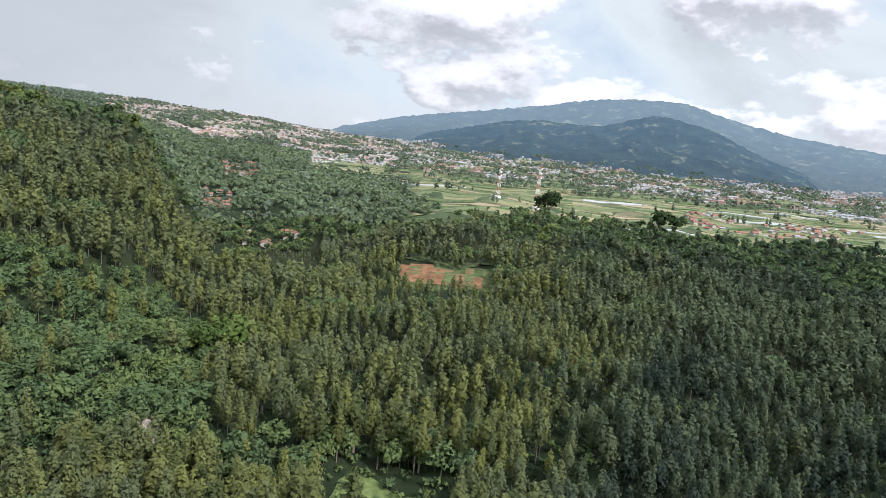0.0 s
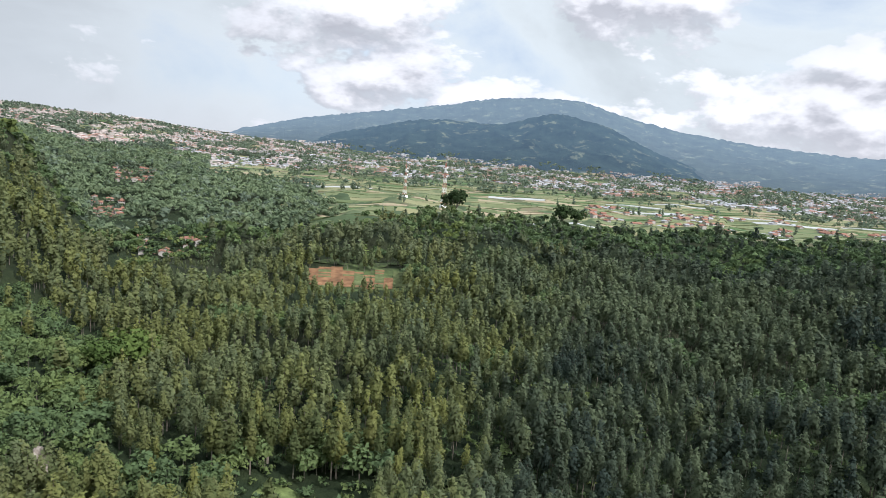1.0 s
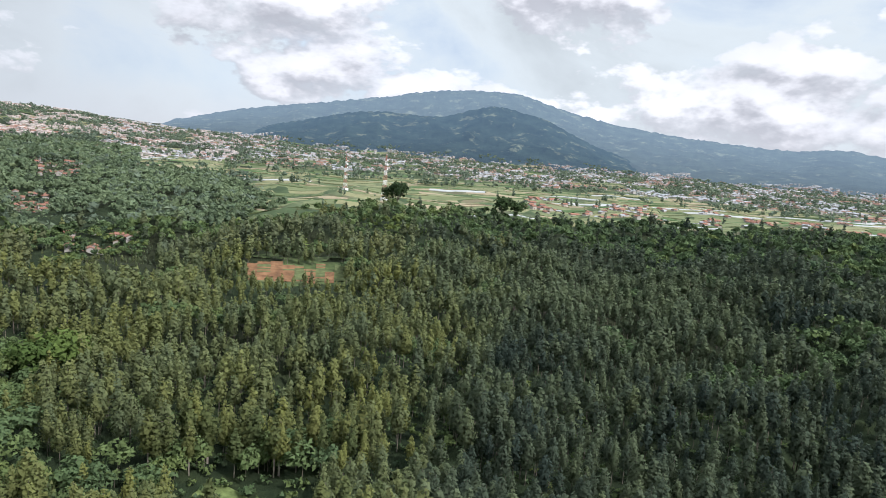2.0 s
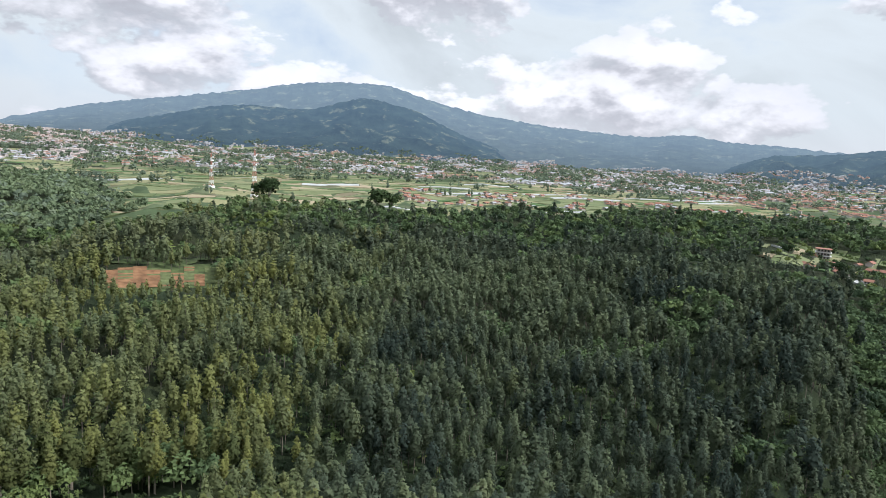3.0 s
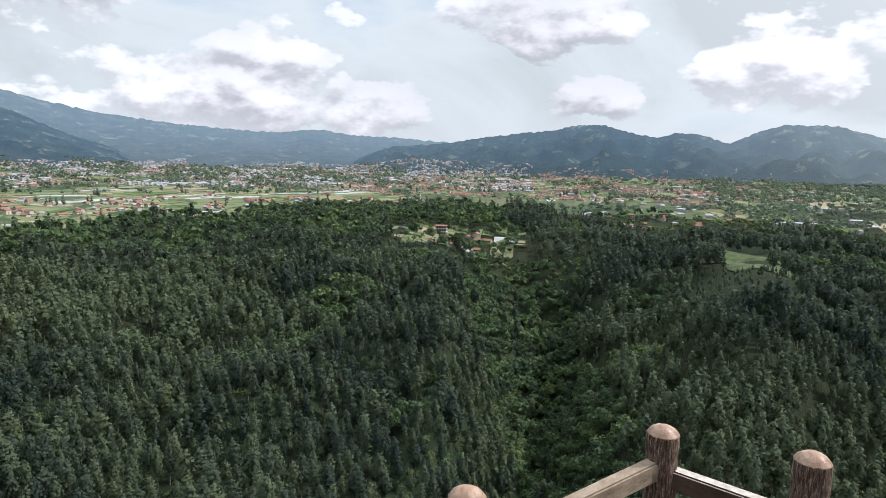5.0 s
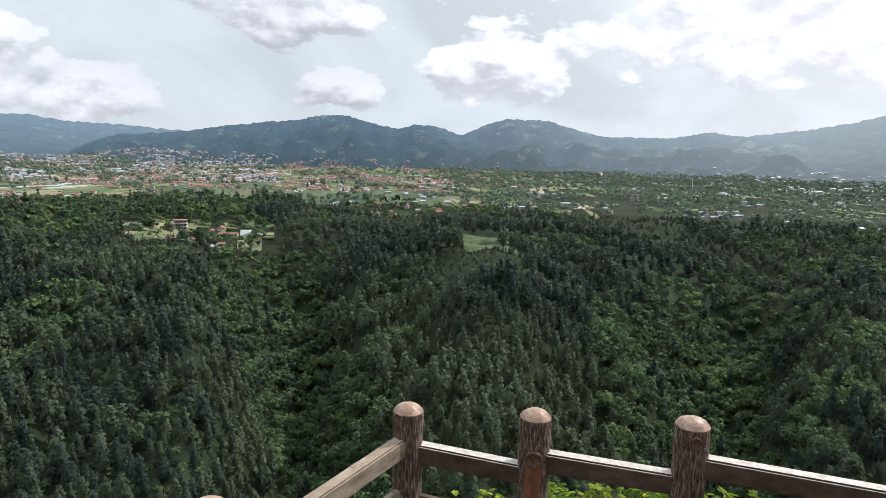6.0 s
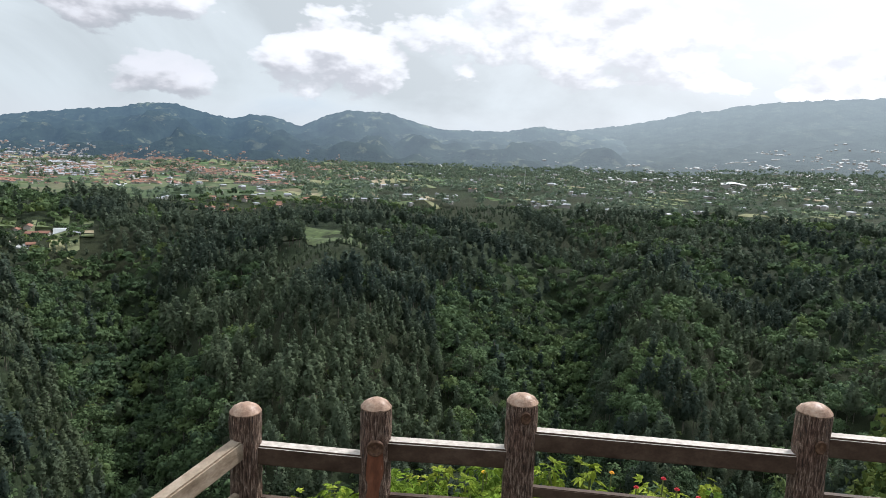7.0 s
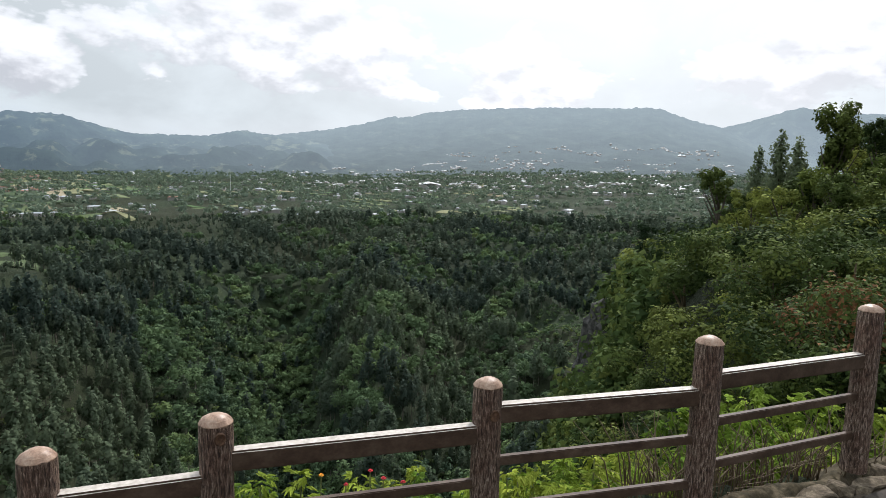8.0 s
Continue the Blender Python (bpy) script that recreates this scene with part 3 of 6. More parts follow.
def scatter_forest(name, label, places, heights, protos, mats, rs, tints=None):
    """One mesh of many trees: protos are (verts, faces, face materials) of unit height."""
    vs, fs, ms, hs, ns, off = [], [], [], [], [], 0
    if tints is None:
        tints = rs.uniform(0, 1, len(places))
    kind = rs.randint(0, len(protos), len(places))
    turn = rs.uniform(0, 6.283, len(places))
    fat = rs.uniform(0.85, 1.2, len(places))
    for k, (pv, pf, pm, pn) in enumerate(protos):
        sel = np.where(kind == k)[0]
        if not len(sel):
            continue
        ca, sa = np.cos(turn[sel]), np.sin(turn[sel])
        h, w = heights[sel], heights[sel] * fat[sel]
        x = (pv[None, :, 0] * ca[:, None] - pv[None, :, 1] * sa[:, None]) * w[:, None] + places[sel, 0][:, None]
        y = (pv[None, :, 0] * sa[:, None] + pv[None, :, 1] * ca[:, None]) * w[:, None] + places[sel, 1][:, None]
        z = pv[None, :, 2] * h[:, None] + places[sel, 2][:, None]
        vs.append(np.stack([x, y, z], -1).reshape(-1, 3))
        if pn is not None:
            nx = pn[None, :, 0] * ca[:, None] - pn[None, :, 1] * sa[:, None]
            ny = pn[None, :, 0] * sa[:, None] + pn[None, :, 1] * ca[:, None]
            ns.append(np.stack([nx, ny, np.broadcast_to(pn[None, :, 2], nx.shape)], -1).reshape(-1, 3))
        fs.append((pf[None] + (np.arange(len(sel)) * len(pv))[:, None, None]).reshape(-1, 3) + off)
        ms.append(np.tile(pm, len(sel)))
        hs.append(np.repeat(tints[sel], len(pf)))
        off += len(sel) * len(pv)
    ob = mesh_object(name, np.concatenate(vs), np.concatenate(fs), mats, np.concatenate(ms), normals=np.concatenate(ns) if ns else None)
    hue = ob.data.attributes.new("tint", "FLOAT", "FACE")
    hue.data.foreach_set("value", np.concatenate(hs).astype(np.float32))
    return tagged(ob, label, "forest", kind="stuff")


def proto(crown, trunk=None):
    v, f, nv = crown
    pm = np.zeros(len(f), int)
    if trunk is not None:
        tv, tf = trunk
        f = np.concatenate([f, tf + len(v)])
        v = np.concatenate([v, tv])
        pm = np.concatenate([pm, np.ones(len(tf), int)])
        nv = np.concatenate([nv, unit(np.column_stack([tv[:, :2], np.zeros(len(tv))]))])
    return v, f, pm, nv


def spread(n, az0, az1, r0, r1, rs):
    """Even random places in a sector."""
    az = np.radians(rs.uniform(az0, az1, n))
    r = np.sqrt(rs.uniform(r0 * r0, r1 * r1, n))
    return r * np.sin(az), r * np.cos(az)


def grid_spread(az0, az1, r0, r1, step, rs):
    """Jittered rows of a planted wood in a sector."""
    g = np.arange(-r1, r1, step)
    X, Y = np.meshgrid(g, g)
    x = (X + rs.uniform(-0.75, 0.75, X.shape) * step).ravel()
    y = (Y + rs.uniform(-0.75, 0.75, X.shape) * step).ravel()
    r, az = np.hypot(x, y), np.degrees(np.arctan2(x, y))
    ok = (r >= r0) & (r < r1) & (az > az0) & (az < az1)
    return x[ok], y[ok]


def in_patch(az, r):
    """Clearings among the trees."""
    x, y = r * np.sin(np.radians(az)), r * np.cos(np.radians(az))
    wob = rough_noise(x, y, 38)
    az, r = az + 0.7 * wob, r + 7 * wob
    orange = (az > -3.3) & (az < 5.4) & (r > 492) & (r < 545)
    meadow = (az > 75.5) & (az < 83.5) & (r > 520) & (r < 650) & (np.abs(az - 79.5) < 1.0 + (r - 520) / 30)
    glade = (az > -9) & (az < 3.5) & (r > 146) & (r < 220)
    yard = (az > 50) & (az < 62) & (r > 655) & (r < 765)
    slope = ((az - 125) / 3.2) ** 2 + ((r - 470) / 75) ** 2 < 1
    shaded = (az > 68) & (az < 80.5) & (r > 815) & (r < 945)
    houses = shaded | ((az > -16.5) & (az < -11.5) & (r > 630) & (r < 705))
    return orange | meadow | glade | yard | slope | houses


def gully(az, r, x, y):
    """Where broadleaved trees fill the damp hollows."""
    a = (np.abs(az - 65 - 4 * np.sin(r / 110.0)) < 5.2) & (r < 640)
    b = (np.abs(az - 100 - 4 * np.sin(r / 90.0)) < 7) & (r < 640)
    c = (az < -19) & (r > 215) & (r < 390)
    d = (r > 650) & (az < 60)
    e = (az > 100) & (rough_noise(x, y, 120) > 0.1)
    return a | b | c | d | e | (rough_noise(x + 900, y, 130) > 0.62)


TALL = tube([(0, 0, -0.05), (0.004, 0, 0.5), (0, 0, 0.97)], [0.013, 0.009, 0.002], 5)
PINE_NEAR = [proto(pine_crown(470, s, 0.047, 0.34, 0.195, 26), tube([(0, 0, -0.05), (0.004, 0, 0.5), (0, 0, 0.97)], [0.010, 0.007, 0.002], 4)) for s in range(8)]
PINE_HALF = [proto(pine_crown(215, 30 + s, 0.068, 0.33, 0.195, 18), tube([(0, 0, -0.05), (0, 0, 0.95)], [0.010, 0.003], 3)) for s in range(8)]
PINE_MID = [proto(pine_crown(100, 20 + s, 0.105, 0.3, 0.195, 13), tube([(0, 0, -0.05), (0, 0, 0.95)], [0.011, 0.003], 3)) for s in range(8)]
PINE_FAR = [proto(pine_crown(44, 40 + s, 0.15, 0.25, 0.19, 8)) for s in range(8)]
BROAD_MID = [proto(broad_crown(230, 60 + s, 0.115, 0.6, 12), tube([(0, 0, -0.05), (0, 0, 0.6)], [0.02, 0.01], 3)) for s in range(6)]
BROAD_FAR = [proto(broad_crown(110, 80 + s, 0.18, 0.6, 11)) for s in range(6)]
BROAD_EDGE = [proto(broad_crown(34, 90 + s, 0.31)) for s in range(6)]


def wood(name, label, az0, az1, r0, r1, step, pines, broads, rs, needles=PINE):
    x, y = grid_spread(az0, az1, r0, r1, step, rs)
    az, r = polar(x, y)
    gaps = rough_noise(x - 400, y + 200, 46) < np.where(r < 330, -0.82, -1.2)
    keep = ~in_patch(az, r) & ~in_field(az, r) & ~gaps
    x, y, az, r = x[keep], y[keep], az[keep], r[keep]
    z = ground_z(x, y)
    wet = gully(az, r, x, y) & (rs.uniform(0, 1, len(x)) < 0.88)
    p = np.stack([x, y, z], 1)
    hp = rs.uniform(13, 22, len(x)) * (1 + 0.22 * rough_noise(x, y, 62))
    hp = np.where((az > -5) & (az < 7) & (r > 395) & (r < 495), hp * 0.6, hp)
    hp = np.where((az > 75.5) & (az < 83.5) & (r > 430) & (r < 530), hp * 0.35, hp)
    hp = np.where((az > 64) & (az < 96) & (r > 700), hp * 0.5, hp)
    hp = np.where((az > -19) & (az < -10) & (r > 500) & (r < 650), hp * 0.38, hp)
    hp = np.where((az > 49) & (az < 63) & (r > 540) & (r < 660), hp * 0.6, hp)
    hb = rs.uniform(6.0, 13.0, len(x))
    # tinted paler, yellower west for sunlight, darker east for cloud shade; hollows hold light green scrub
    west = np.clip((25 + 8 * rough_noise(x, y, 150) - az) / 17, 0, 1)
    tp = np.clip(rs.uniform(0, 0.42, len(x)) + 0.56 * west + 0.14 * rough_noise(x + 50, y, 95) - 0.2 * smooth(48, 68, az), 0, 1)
    tb = np.clip(rs.uniform(0, 0.5, len(x)) + 0.28 * west  + 0.4 * smooth(0.0, 0.9, rough_noise(x - 500, y, 110)), 0, 1)
    if (~wet).any():
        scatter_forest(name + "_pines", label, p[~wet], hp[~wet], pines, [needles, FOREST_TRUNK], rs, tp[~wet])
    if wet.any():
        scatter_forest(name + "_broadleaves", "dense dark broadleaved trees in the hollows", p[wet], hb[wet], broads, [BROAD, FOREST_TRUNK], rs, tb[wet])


wood("forest_lower", "tall pines with bare trunks on the gorge floor", -42, 142, 145, 255, 6.5, PINE_NEAR, BROAD_MID, RNG)
wood("forest_middle", "tall pines in dense rows above the gorge floor", -42, 142, 255, 390, 6.6, PINE_HALF, BROAD_MID, RNG)
wood("forest_upper", "dense pine wood on the opposite slopes", -42, 142, 390, 570, 6.9, PINE_MID, BROAD_FAR, RNG)
wood("forest_edge", "pine wood below the edge of the plain", -42, 142, 570, 1010, 8.6, PINE_FAR, BROAD_EDGE, RNG, HAZED_PINE)


def understorey():
    rs = np.random.RandomState(6)
    x, y = grid_spread(-40, 130, 150, 330, 5.6, rs)
    az, r = polar(x, y)
    k = rs.uniform(0, 1, len(x)) < np.where(in_patch(az, r), 0.95, 0.75)
    x, y = x[k], y[k]
    # thick scrub down the ravines
    x2, y2 = grid_spread(56, 112, 330, 560, 5.2, rs)
    a2, r2 = polar(x2, y2)
    k2 = gully(a2, r2, x2, y2) & ~in_patch(a2, r2)
    x, y = np.concatenate([x, x2[k2]]), np.concatenate([y, y2[k2]])
    scatter_forest("understorey", "low green shrubs under the pines", np.stack([x, y, ground_z(x, y) - 0.4], 1), rs.uniform(2.0, 5.0, len(x)),
                   [proto(broad_crown(26, 140 + s, 0.3, 0.6)) for s in range(5)], [BROAD], rs)


understorey()


def tri_part(name, v, f, mat, parent, normals=None):
    return mesh_object(name, v, f, [mat], None, parent, normals=normals)


def pine_tree(seed, needles):
    """A single tall pine: trunk with stub limbs under a tiered crown."""
    rs = np.random.RandomState(300 + seed)
    top = new("pine_tree")
    tv, tf = TALL
    limbs = [tube([(0, 0, h), (0.07 * math.cos(a), 0.07 * math.sin(a), h + 0.03)], [0.004, 0.0015], 3) for h, a in zip(rs.uniform(0.35, 0.8, 7), rs.uniform(0, 6.28, 7))]
    for lv, lf in limbs:
        tf = np.concatenate([tf, lf + len(tv)])
        tv = np.concatenate([tv, lv])
    tri_part("trunk", tv, tf, TRUNK, top)
    cv, cf, cn = pine_crown(640, 500 + seed, 0.05, 0.34, 0.165, 24)
    tri_part("crown", cv, cf, needles, top, cn)
    return tagged(top, "tall pine with bare pale trunk on the gorge floor", "tree", "pines round the glade")


def broadleaf_tree(seed, mat, label, n=420, size=0.1):
    rs = np.random.RandomState(700 + seed)
    top = new("broadleaf_tree")
    parts_ = [tube([(0, 0, -0.06), (0.01, 0, 0.25), (0.02, 0.01, 0.6)], [0.03, 0.022, 0.008], 6)]
    for a in rs.uniform(0, 6.28, 5):
        parts_.append(tube([(0.01, 0, 0.3), (0.14 * math.cos(a), 0.14 * math.sin(a), 0.55), (0.22 * math.cos(a), 0.22 * math.sin(a), 0.68)], [0.014, 0.009, 0.003], 4))
    tv, tf = parts_[0]
    for lv, lf in parts_[1:]:
        tf = np.concatenate([tf, lf + len(tv)])
        tv = np.concatenate([tv, lv])
    tri_part("trunk", tv, tf, TRUNK, top)
    cv, cf, cn = broad_crown(n, 800 + seed, size, 0.42, 14)
    tri_part("crown", cv, cf, mat, top, cn)
    return tagged(top, label, "tree")


def stand(ob, x, y, h, turn=0.0, sink=0.2, fat=1.0):
    ob.matrix_basis = pose(x, y, float(ground_z(np.array([x]), np.array([y]))[0]) - sink, 0, 0, turn) @ Matrix.Diagonal((h * fat, h * fat, h, 1))
    return ob


def at(az, r):
    return r * math.sin(radians(az)), r * math.cos(radians(az))


def stand_copies(protos, places, rs):
    """Copies of the prototypes at (x, y, height); the first use keeps the original."""
    used = set()
    for i, (x, y, h) in enumerate(places):
        k = i % len(protos)
        ob = protos[k] if k not in used else copy_thing(protos[k], Matrix())
        used.add(k)
        stand(ob, x, y, h, rs.uniform(0, 360), 0.3, rs.uniform(0.9, 1.15))


def glade_pines():
    rs = np.random.RandomState(8)
    x, y = grid_spread(-30, 62, 128, 232, 6.6, rs)
    az, r = polar(x, y)
    k = ~in_patch(az, r) & (np.abs(r - np.interp(az, [-30, -10, 5, 62], [205, 150, 158, 150])) < 14)
    pick = rs.permutation(np.where(k)[0])[:230]
    pick = np.concatenate([pick, np.where(~in_patch(az, r) & (az > -12) & (az < 8) & (r > 218))[0][:60]])
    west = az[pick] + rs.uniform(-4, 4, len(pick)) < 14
    stand_copies([pine_tree(i, PINE_SUNLIT) for i in range(6)], [(x[i], y[i], rs.uniform(16, 25)) for i in pick[west]], rs)
    stand_copies([pine_tree(6 + i, PINE_ONE) for i in range(6)], [(x[i], y[i], rs.uniform(16, 25)) for i in pick[~west]], rs)


glade_pines()
# single trees that stand out
BIG = "tall dark spreading tree at the edge of the fields"
for az_, r_, h_, m_, t_ in ((9.3, 800, 34, DUSK, BIG), (18.4, 800, 32, DUSK, BIG), (8.6, 810, 26, DUSK, BIG), (19.6, 806, 24, DUSK, BIG),
                            (-17.6, 318, 25, FRESH, "bright green round-crowned tree above the pines"), (-16.0, 326, 21, FRESH, "bright green leafy tree beside pines"),
                            (-19.2, 310, 20, FRESH, "bright green leafy tree beside pines"), (3.4, 425, 13, FRESH, "small light green tree below the tilled plot"),
                            (55.6, 640, 15, DUSK, "dark round tree beside the red-roofed houses"), (52.0, 690, 14, DUSK, "dark round tree beside the garden plots")):
    stand(broadleaf_tree(int(az_ * 7) % 97, m_, t_, 700, 0.085), *at(az_, r_), h_, az_ * 20, 0.3, 1.05)

# ---- things on the plain ----
def groves():
    rs = np.random.RandomState(3)
    x, y = spread(38000, -38, 142, 690, 2900, rs)
    az, r = polar(x, y)
    n1 = rough_noise(x, y, 240) + 0.6 * rough_noise(x, y, 70)
    lim = np.select([(az > -2) & (az < 51) & (r < 1180), (az >= 51) & (az < 76) & (r > 1000), (az >= 76) & (r > 1150), az >= 51, az < -3],
                    [1.7, 0.55, -0.25, -0.35, np.where(r > 1500, -0.05, -0.55)], 0.2)
    hamlets = (az > -21.5) & (az < -15) & (r > 760) & (r < 1250) & (rs.uniform(0, 1, len(x)) < 0.75)
    hamlets = hamlets | (az > -11.5) & (az < -5) & (r > 1120) & (r < 1480) & (rs.uniform(0, 1, len(x)) < 0.85)
    keep = in_field(az, r) & (n1 > lim) & ~in_patch(az, r)
    x, y, hamlets = x[keep], y[keep], hamlets[keep]
    h = rs.uniform(7, 15, len(x)) * np.where(hamlets, 0.35, 1.0)
    near_foot = far_z(x, y) - ground_z(x, y) < np.where(np.degrees(np.arctan2(x, y)) > 60, 4, 30)
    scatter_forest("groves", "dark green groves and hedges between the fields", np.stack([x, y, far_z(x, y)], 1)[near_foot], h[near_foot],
                   [proto(broad_crown(12, 100 + s, 0.40, 0.5, 6)) for s in range(6)], [HAZED_WOOD], rs)
    # tall thin pines in lines on the plain
    x, y = spread(2600, -4, 70, 700, 1500, rs)
    az, r = polar(x, y)
    k = in_field(az, r) & (rough_noise(x + 10, y, 180) > 0.7) & ~in_patch(az, r)
    x, y = x[k], y[k]
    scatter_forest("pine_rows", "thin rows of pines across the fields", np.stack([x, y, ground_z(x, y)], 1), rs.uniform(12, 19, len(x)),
                   PINE_FAR, [HAZED_WOOD], rs)


groves()


def valley_woods():
    """Mixed trees that fill the side valley between its hamlets."""
    rs = np.random.RandomState(14)
    x, y = grid_spread(-27, 3, 690, 1520, 9.2, rs)
    az, r = polar(x, y)
    k = (az < -2.0 + 2.6 * rough_noise(x, y, 95) - np.clip((r - 800) / 130, 0, 3)) & in_field(az, r) & ~in_patch(az, r) & (rough_noise(x, y, 210) > -0.75) & ~((az > -11.5) & (az < -5) & (r > 1180))
    x, y = x[k], y[k]
    close_by = np.zeros(len(x), bool)
    for a0, a1, r0, r1 in ((-20.2, -17.6, 830, 960), (-18.6, -15.5, 1080, 1240)):
        close_by |= (az[k] > a0) & (az[k] < a1) & (r[k] > r0 - 70) & (r[k] < r1)
    h = rs.uniform(7, 14, len(x)) * np.where(close_by, 0.45, 1.0)
    scatter_forest("valley_woods", "mixed dark green woods filling a side valley", np.stack([x, y, ground_z(x, y)], 1), h, BROAD_EDGE, [HAZED_VALLEY], rs,
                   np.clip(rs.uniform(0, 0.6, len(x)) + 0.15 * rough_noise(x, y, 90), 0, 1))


valley_woods()


def yard_trees():
    rs = np.random.RandomState(71)
    xs, ys = [], []
    for n, az0, az1, r0, r1 in ((330, 49.5, 63, 635, 780), (260, -17.0, -11.0, 625, 712), (520, 67.5, 81, 810, 950)):
        x, y = spread(n, az0, az1, r0, r1, rs)
        k = rough_noise(x, y, 60) > -0.1 if az0 > 0 else np.ones(n, bool)
        xs.append(x[k])
        ys.append(y[k])
    x, y = np.concatenate(xs), np.concatenate(ys)
    scatter_forest("yard_trees", "low dark trees and hedges round the gardens", np.stack([x, y, ground_z(x, y)], 1), rs.uniform(3, 7.5, len(x)),
                   [proto(broad_crown(40, 180 + s, 0.3, 0.5)) for s in range(5)], [BROAD], rs)


yard_trees()


def plot_material(name, single):
    m, nodes, links, b = material(name, 0.9, 0, 0.1)
    geo = nodes.new("ShaderNodeObjectInfo").outputs["Random"] if single else nodes.new("ShaderNodeNewGeometry").outputs["Random Per Island"]
    col = ramp_of(m, geo, [(0.0, (0.17, 0.20, 0.10)), (0.22, (0.25, 0.25, 0.135)), (0.42, (0.12, 0.155, 0.07)), (0.58, (0.205, 0.225, 0.12)),
                           (0.72, (0.34, 0.29, 0.19)), (0.84, (0.09, 0.15, 0.06)), (0.96, (0.45, 0.47, 0.46))], True)
    col = mix_of(m, 0.5, col, ramp_of(m, noise_of(m, 0.09, 5, 0.7), [(0.3, (0.45, 0.45, 0.45)), (0.7, (0.9, 0.9, 0.9))]), "MULTIPLY")
    links.new(col, b.inputs["Base Color"])
    return m


PLOTS = plot_material("field_plots", False)
PLOT_ONE = plot_material("field_plot_single", True)


def plots(name, label, az0, az1, r0, r1, long_, deep, turn, chance, seed, noise_lim=-9.0, single=False, anywhere=False):
    """Narrow field plots, each a low slab that follows the ground."""
    rs = np.random.RandomState(seed)
    ca, sa = math.cos(radians(turn)), math.sin(radians(turn))
    vs, fs = [], []
    v_ = -r1
    while v_ < r1:
        d = rs.uniform(0.6, 1.35) * deep
        u_ = -r1 - rs.uniform(0, long_)
        while u_ < r1:
            w = rs.uniform(0.45, 1.5) * long_
            cu, cv = u_ + w / 2, v_ + d / 2
            x, y = cu * ca - cv * sa, cu * sa + cv * ca
            az, r = math.degrees(math.atan2(x, y)), math.hypot(x, y)
            if az0 < az < az1 and r0 < r < r1 and rs.uniform() < chance and (anywhere or bool(in_field(np.array([az]), np.array([r - deep]))[0])):
                if rough_noise(np.array([x]), np.array([y]), 420.0)[0] > noise_lim:
                    n = 4
                    us = np.linspace(u_ + 0.7, u_ + w - 0.7, n)
                    lean = rs.uniform(-0.12, 0.12) * d
                    U = np.concatenate([us, us + lean])
                    V = np.concatenate([np.full(n, v_ + 0.5), np.full(n, v_ + d - 0.5)])
                    X, Y = U * ca - V * sa, U * sa + V * ca
                    Z = far_z(X, Y)
                    if Z.max() - Z.min() > 16 or (Z - ground_z(X, Y)).max() > 14:
                        u_ += w
                        continue
                    h = rs.uniform(0.35, 0.9)
                    o = len(vs) * 4 * n
                    vs.append(np.concatenate([np.stack([X, Y, Z + h], 1), np.stack([X, Y, Z - 1.0], 1)]))
                    for i in range(n - 1):
                        fs.append((o + i, o + i + 1, o + n + i + 1, o + n + i))
                        fs.append((o + 2 * n + i, o + 2 * n + i + 1, o + i + 1, o + i))
                        fs.append((o + n + i, o + n + i + 1, o + 3 * n + i + 1, o + 3 * n + i))
                    fs.append((o + n, o + 3 * n, o + 2 * n, o))
                    fs.append((o + n - 1, o + 3 * n - 1, o + 4 * n - 1, o + 2 * n - 1))
            u_ += w
        v_ += d
    if single:
        ob = tagged(new(name), label, "field")
        k = len(fs) // len(vs)
        for i, v in enumerate(vs):
            mesh_object("plot", v, np.array(fs[i * k:(i + 1) * k]) - i * len(v), [PLOT_ONE], None, ob)
        return ob
    ob = mesh_object(name, np.concatenate(vs), np.array(fs), [PLOTS])
    return tagged(ob, label, "field", kind="stuff")


plots("vegetable_fields", "pale green and tan strips of vegetable fields", -3, 52, 700, 1320, 85, 15, -12, 0.93, 31, -9.0, True)
plots("far_plots", "far open fields between groves and villages", -24, 92, 1250, 2850, 120, 30, 9, 0.55, 32, -0.35)
plots("terraces", "pale green terraced fields on a far slope", -11.5, -5, 1180, 1480, 60, 14, 20, 0.85, 35)
plots("garden_plots", "small green garden plots beside red-roofed houses", 50, 62, 645, 770, 26, 11, 28, 0.8, 34, -9.0, True, True)
plots("east_plots", "small garden plots among the trees", 50, 122, 640, 1900, 48, 16, 35, 0.5, 33, 0.2)


RED_TILE = plain("clay_roof", (0.33, 0.165, 0.115), 0.8, 0.45, 0.05)
PALE_WALL = plain("whitewash", (0.50, 0.47, 0.43), 0.8, 0.3, 0.05)
TIN = plain("tin_roof", (0.40, 0.42, 0.45), 0.5, 0.35, 0.1)
PALE_ROOF = plain("faded_roof", (0.50, 0.43, 0.39), 0.7, 0.35, 0.05)
WHITE_ROOF = plain("white_sheet_roof", (0.62, 0.63, 0.63), 0.5, 0.08, 0.05)
DARK_PANE = plain("window_glass", (0.03, 0.035, 0.04), 0.15, 0.1, 1.0)
TIMBER = plain("door_wood", (0.16, 0.09, 0.05), 0.6, 0.3, 2.0)


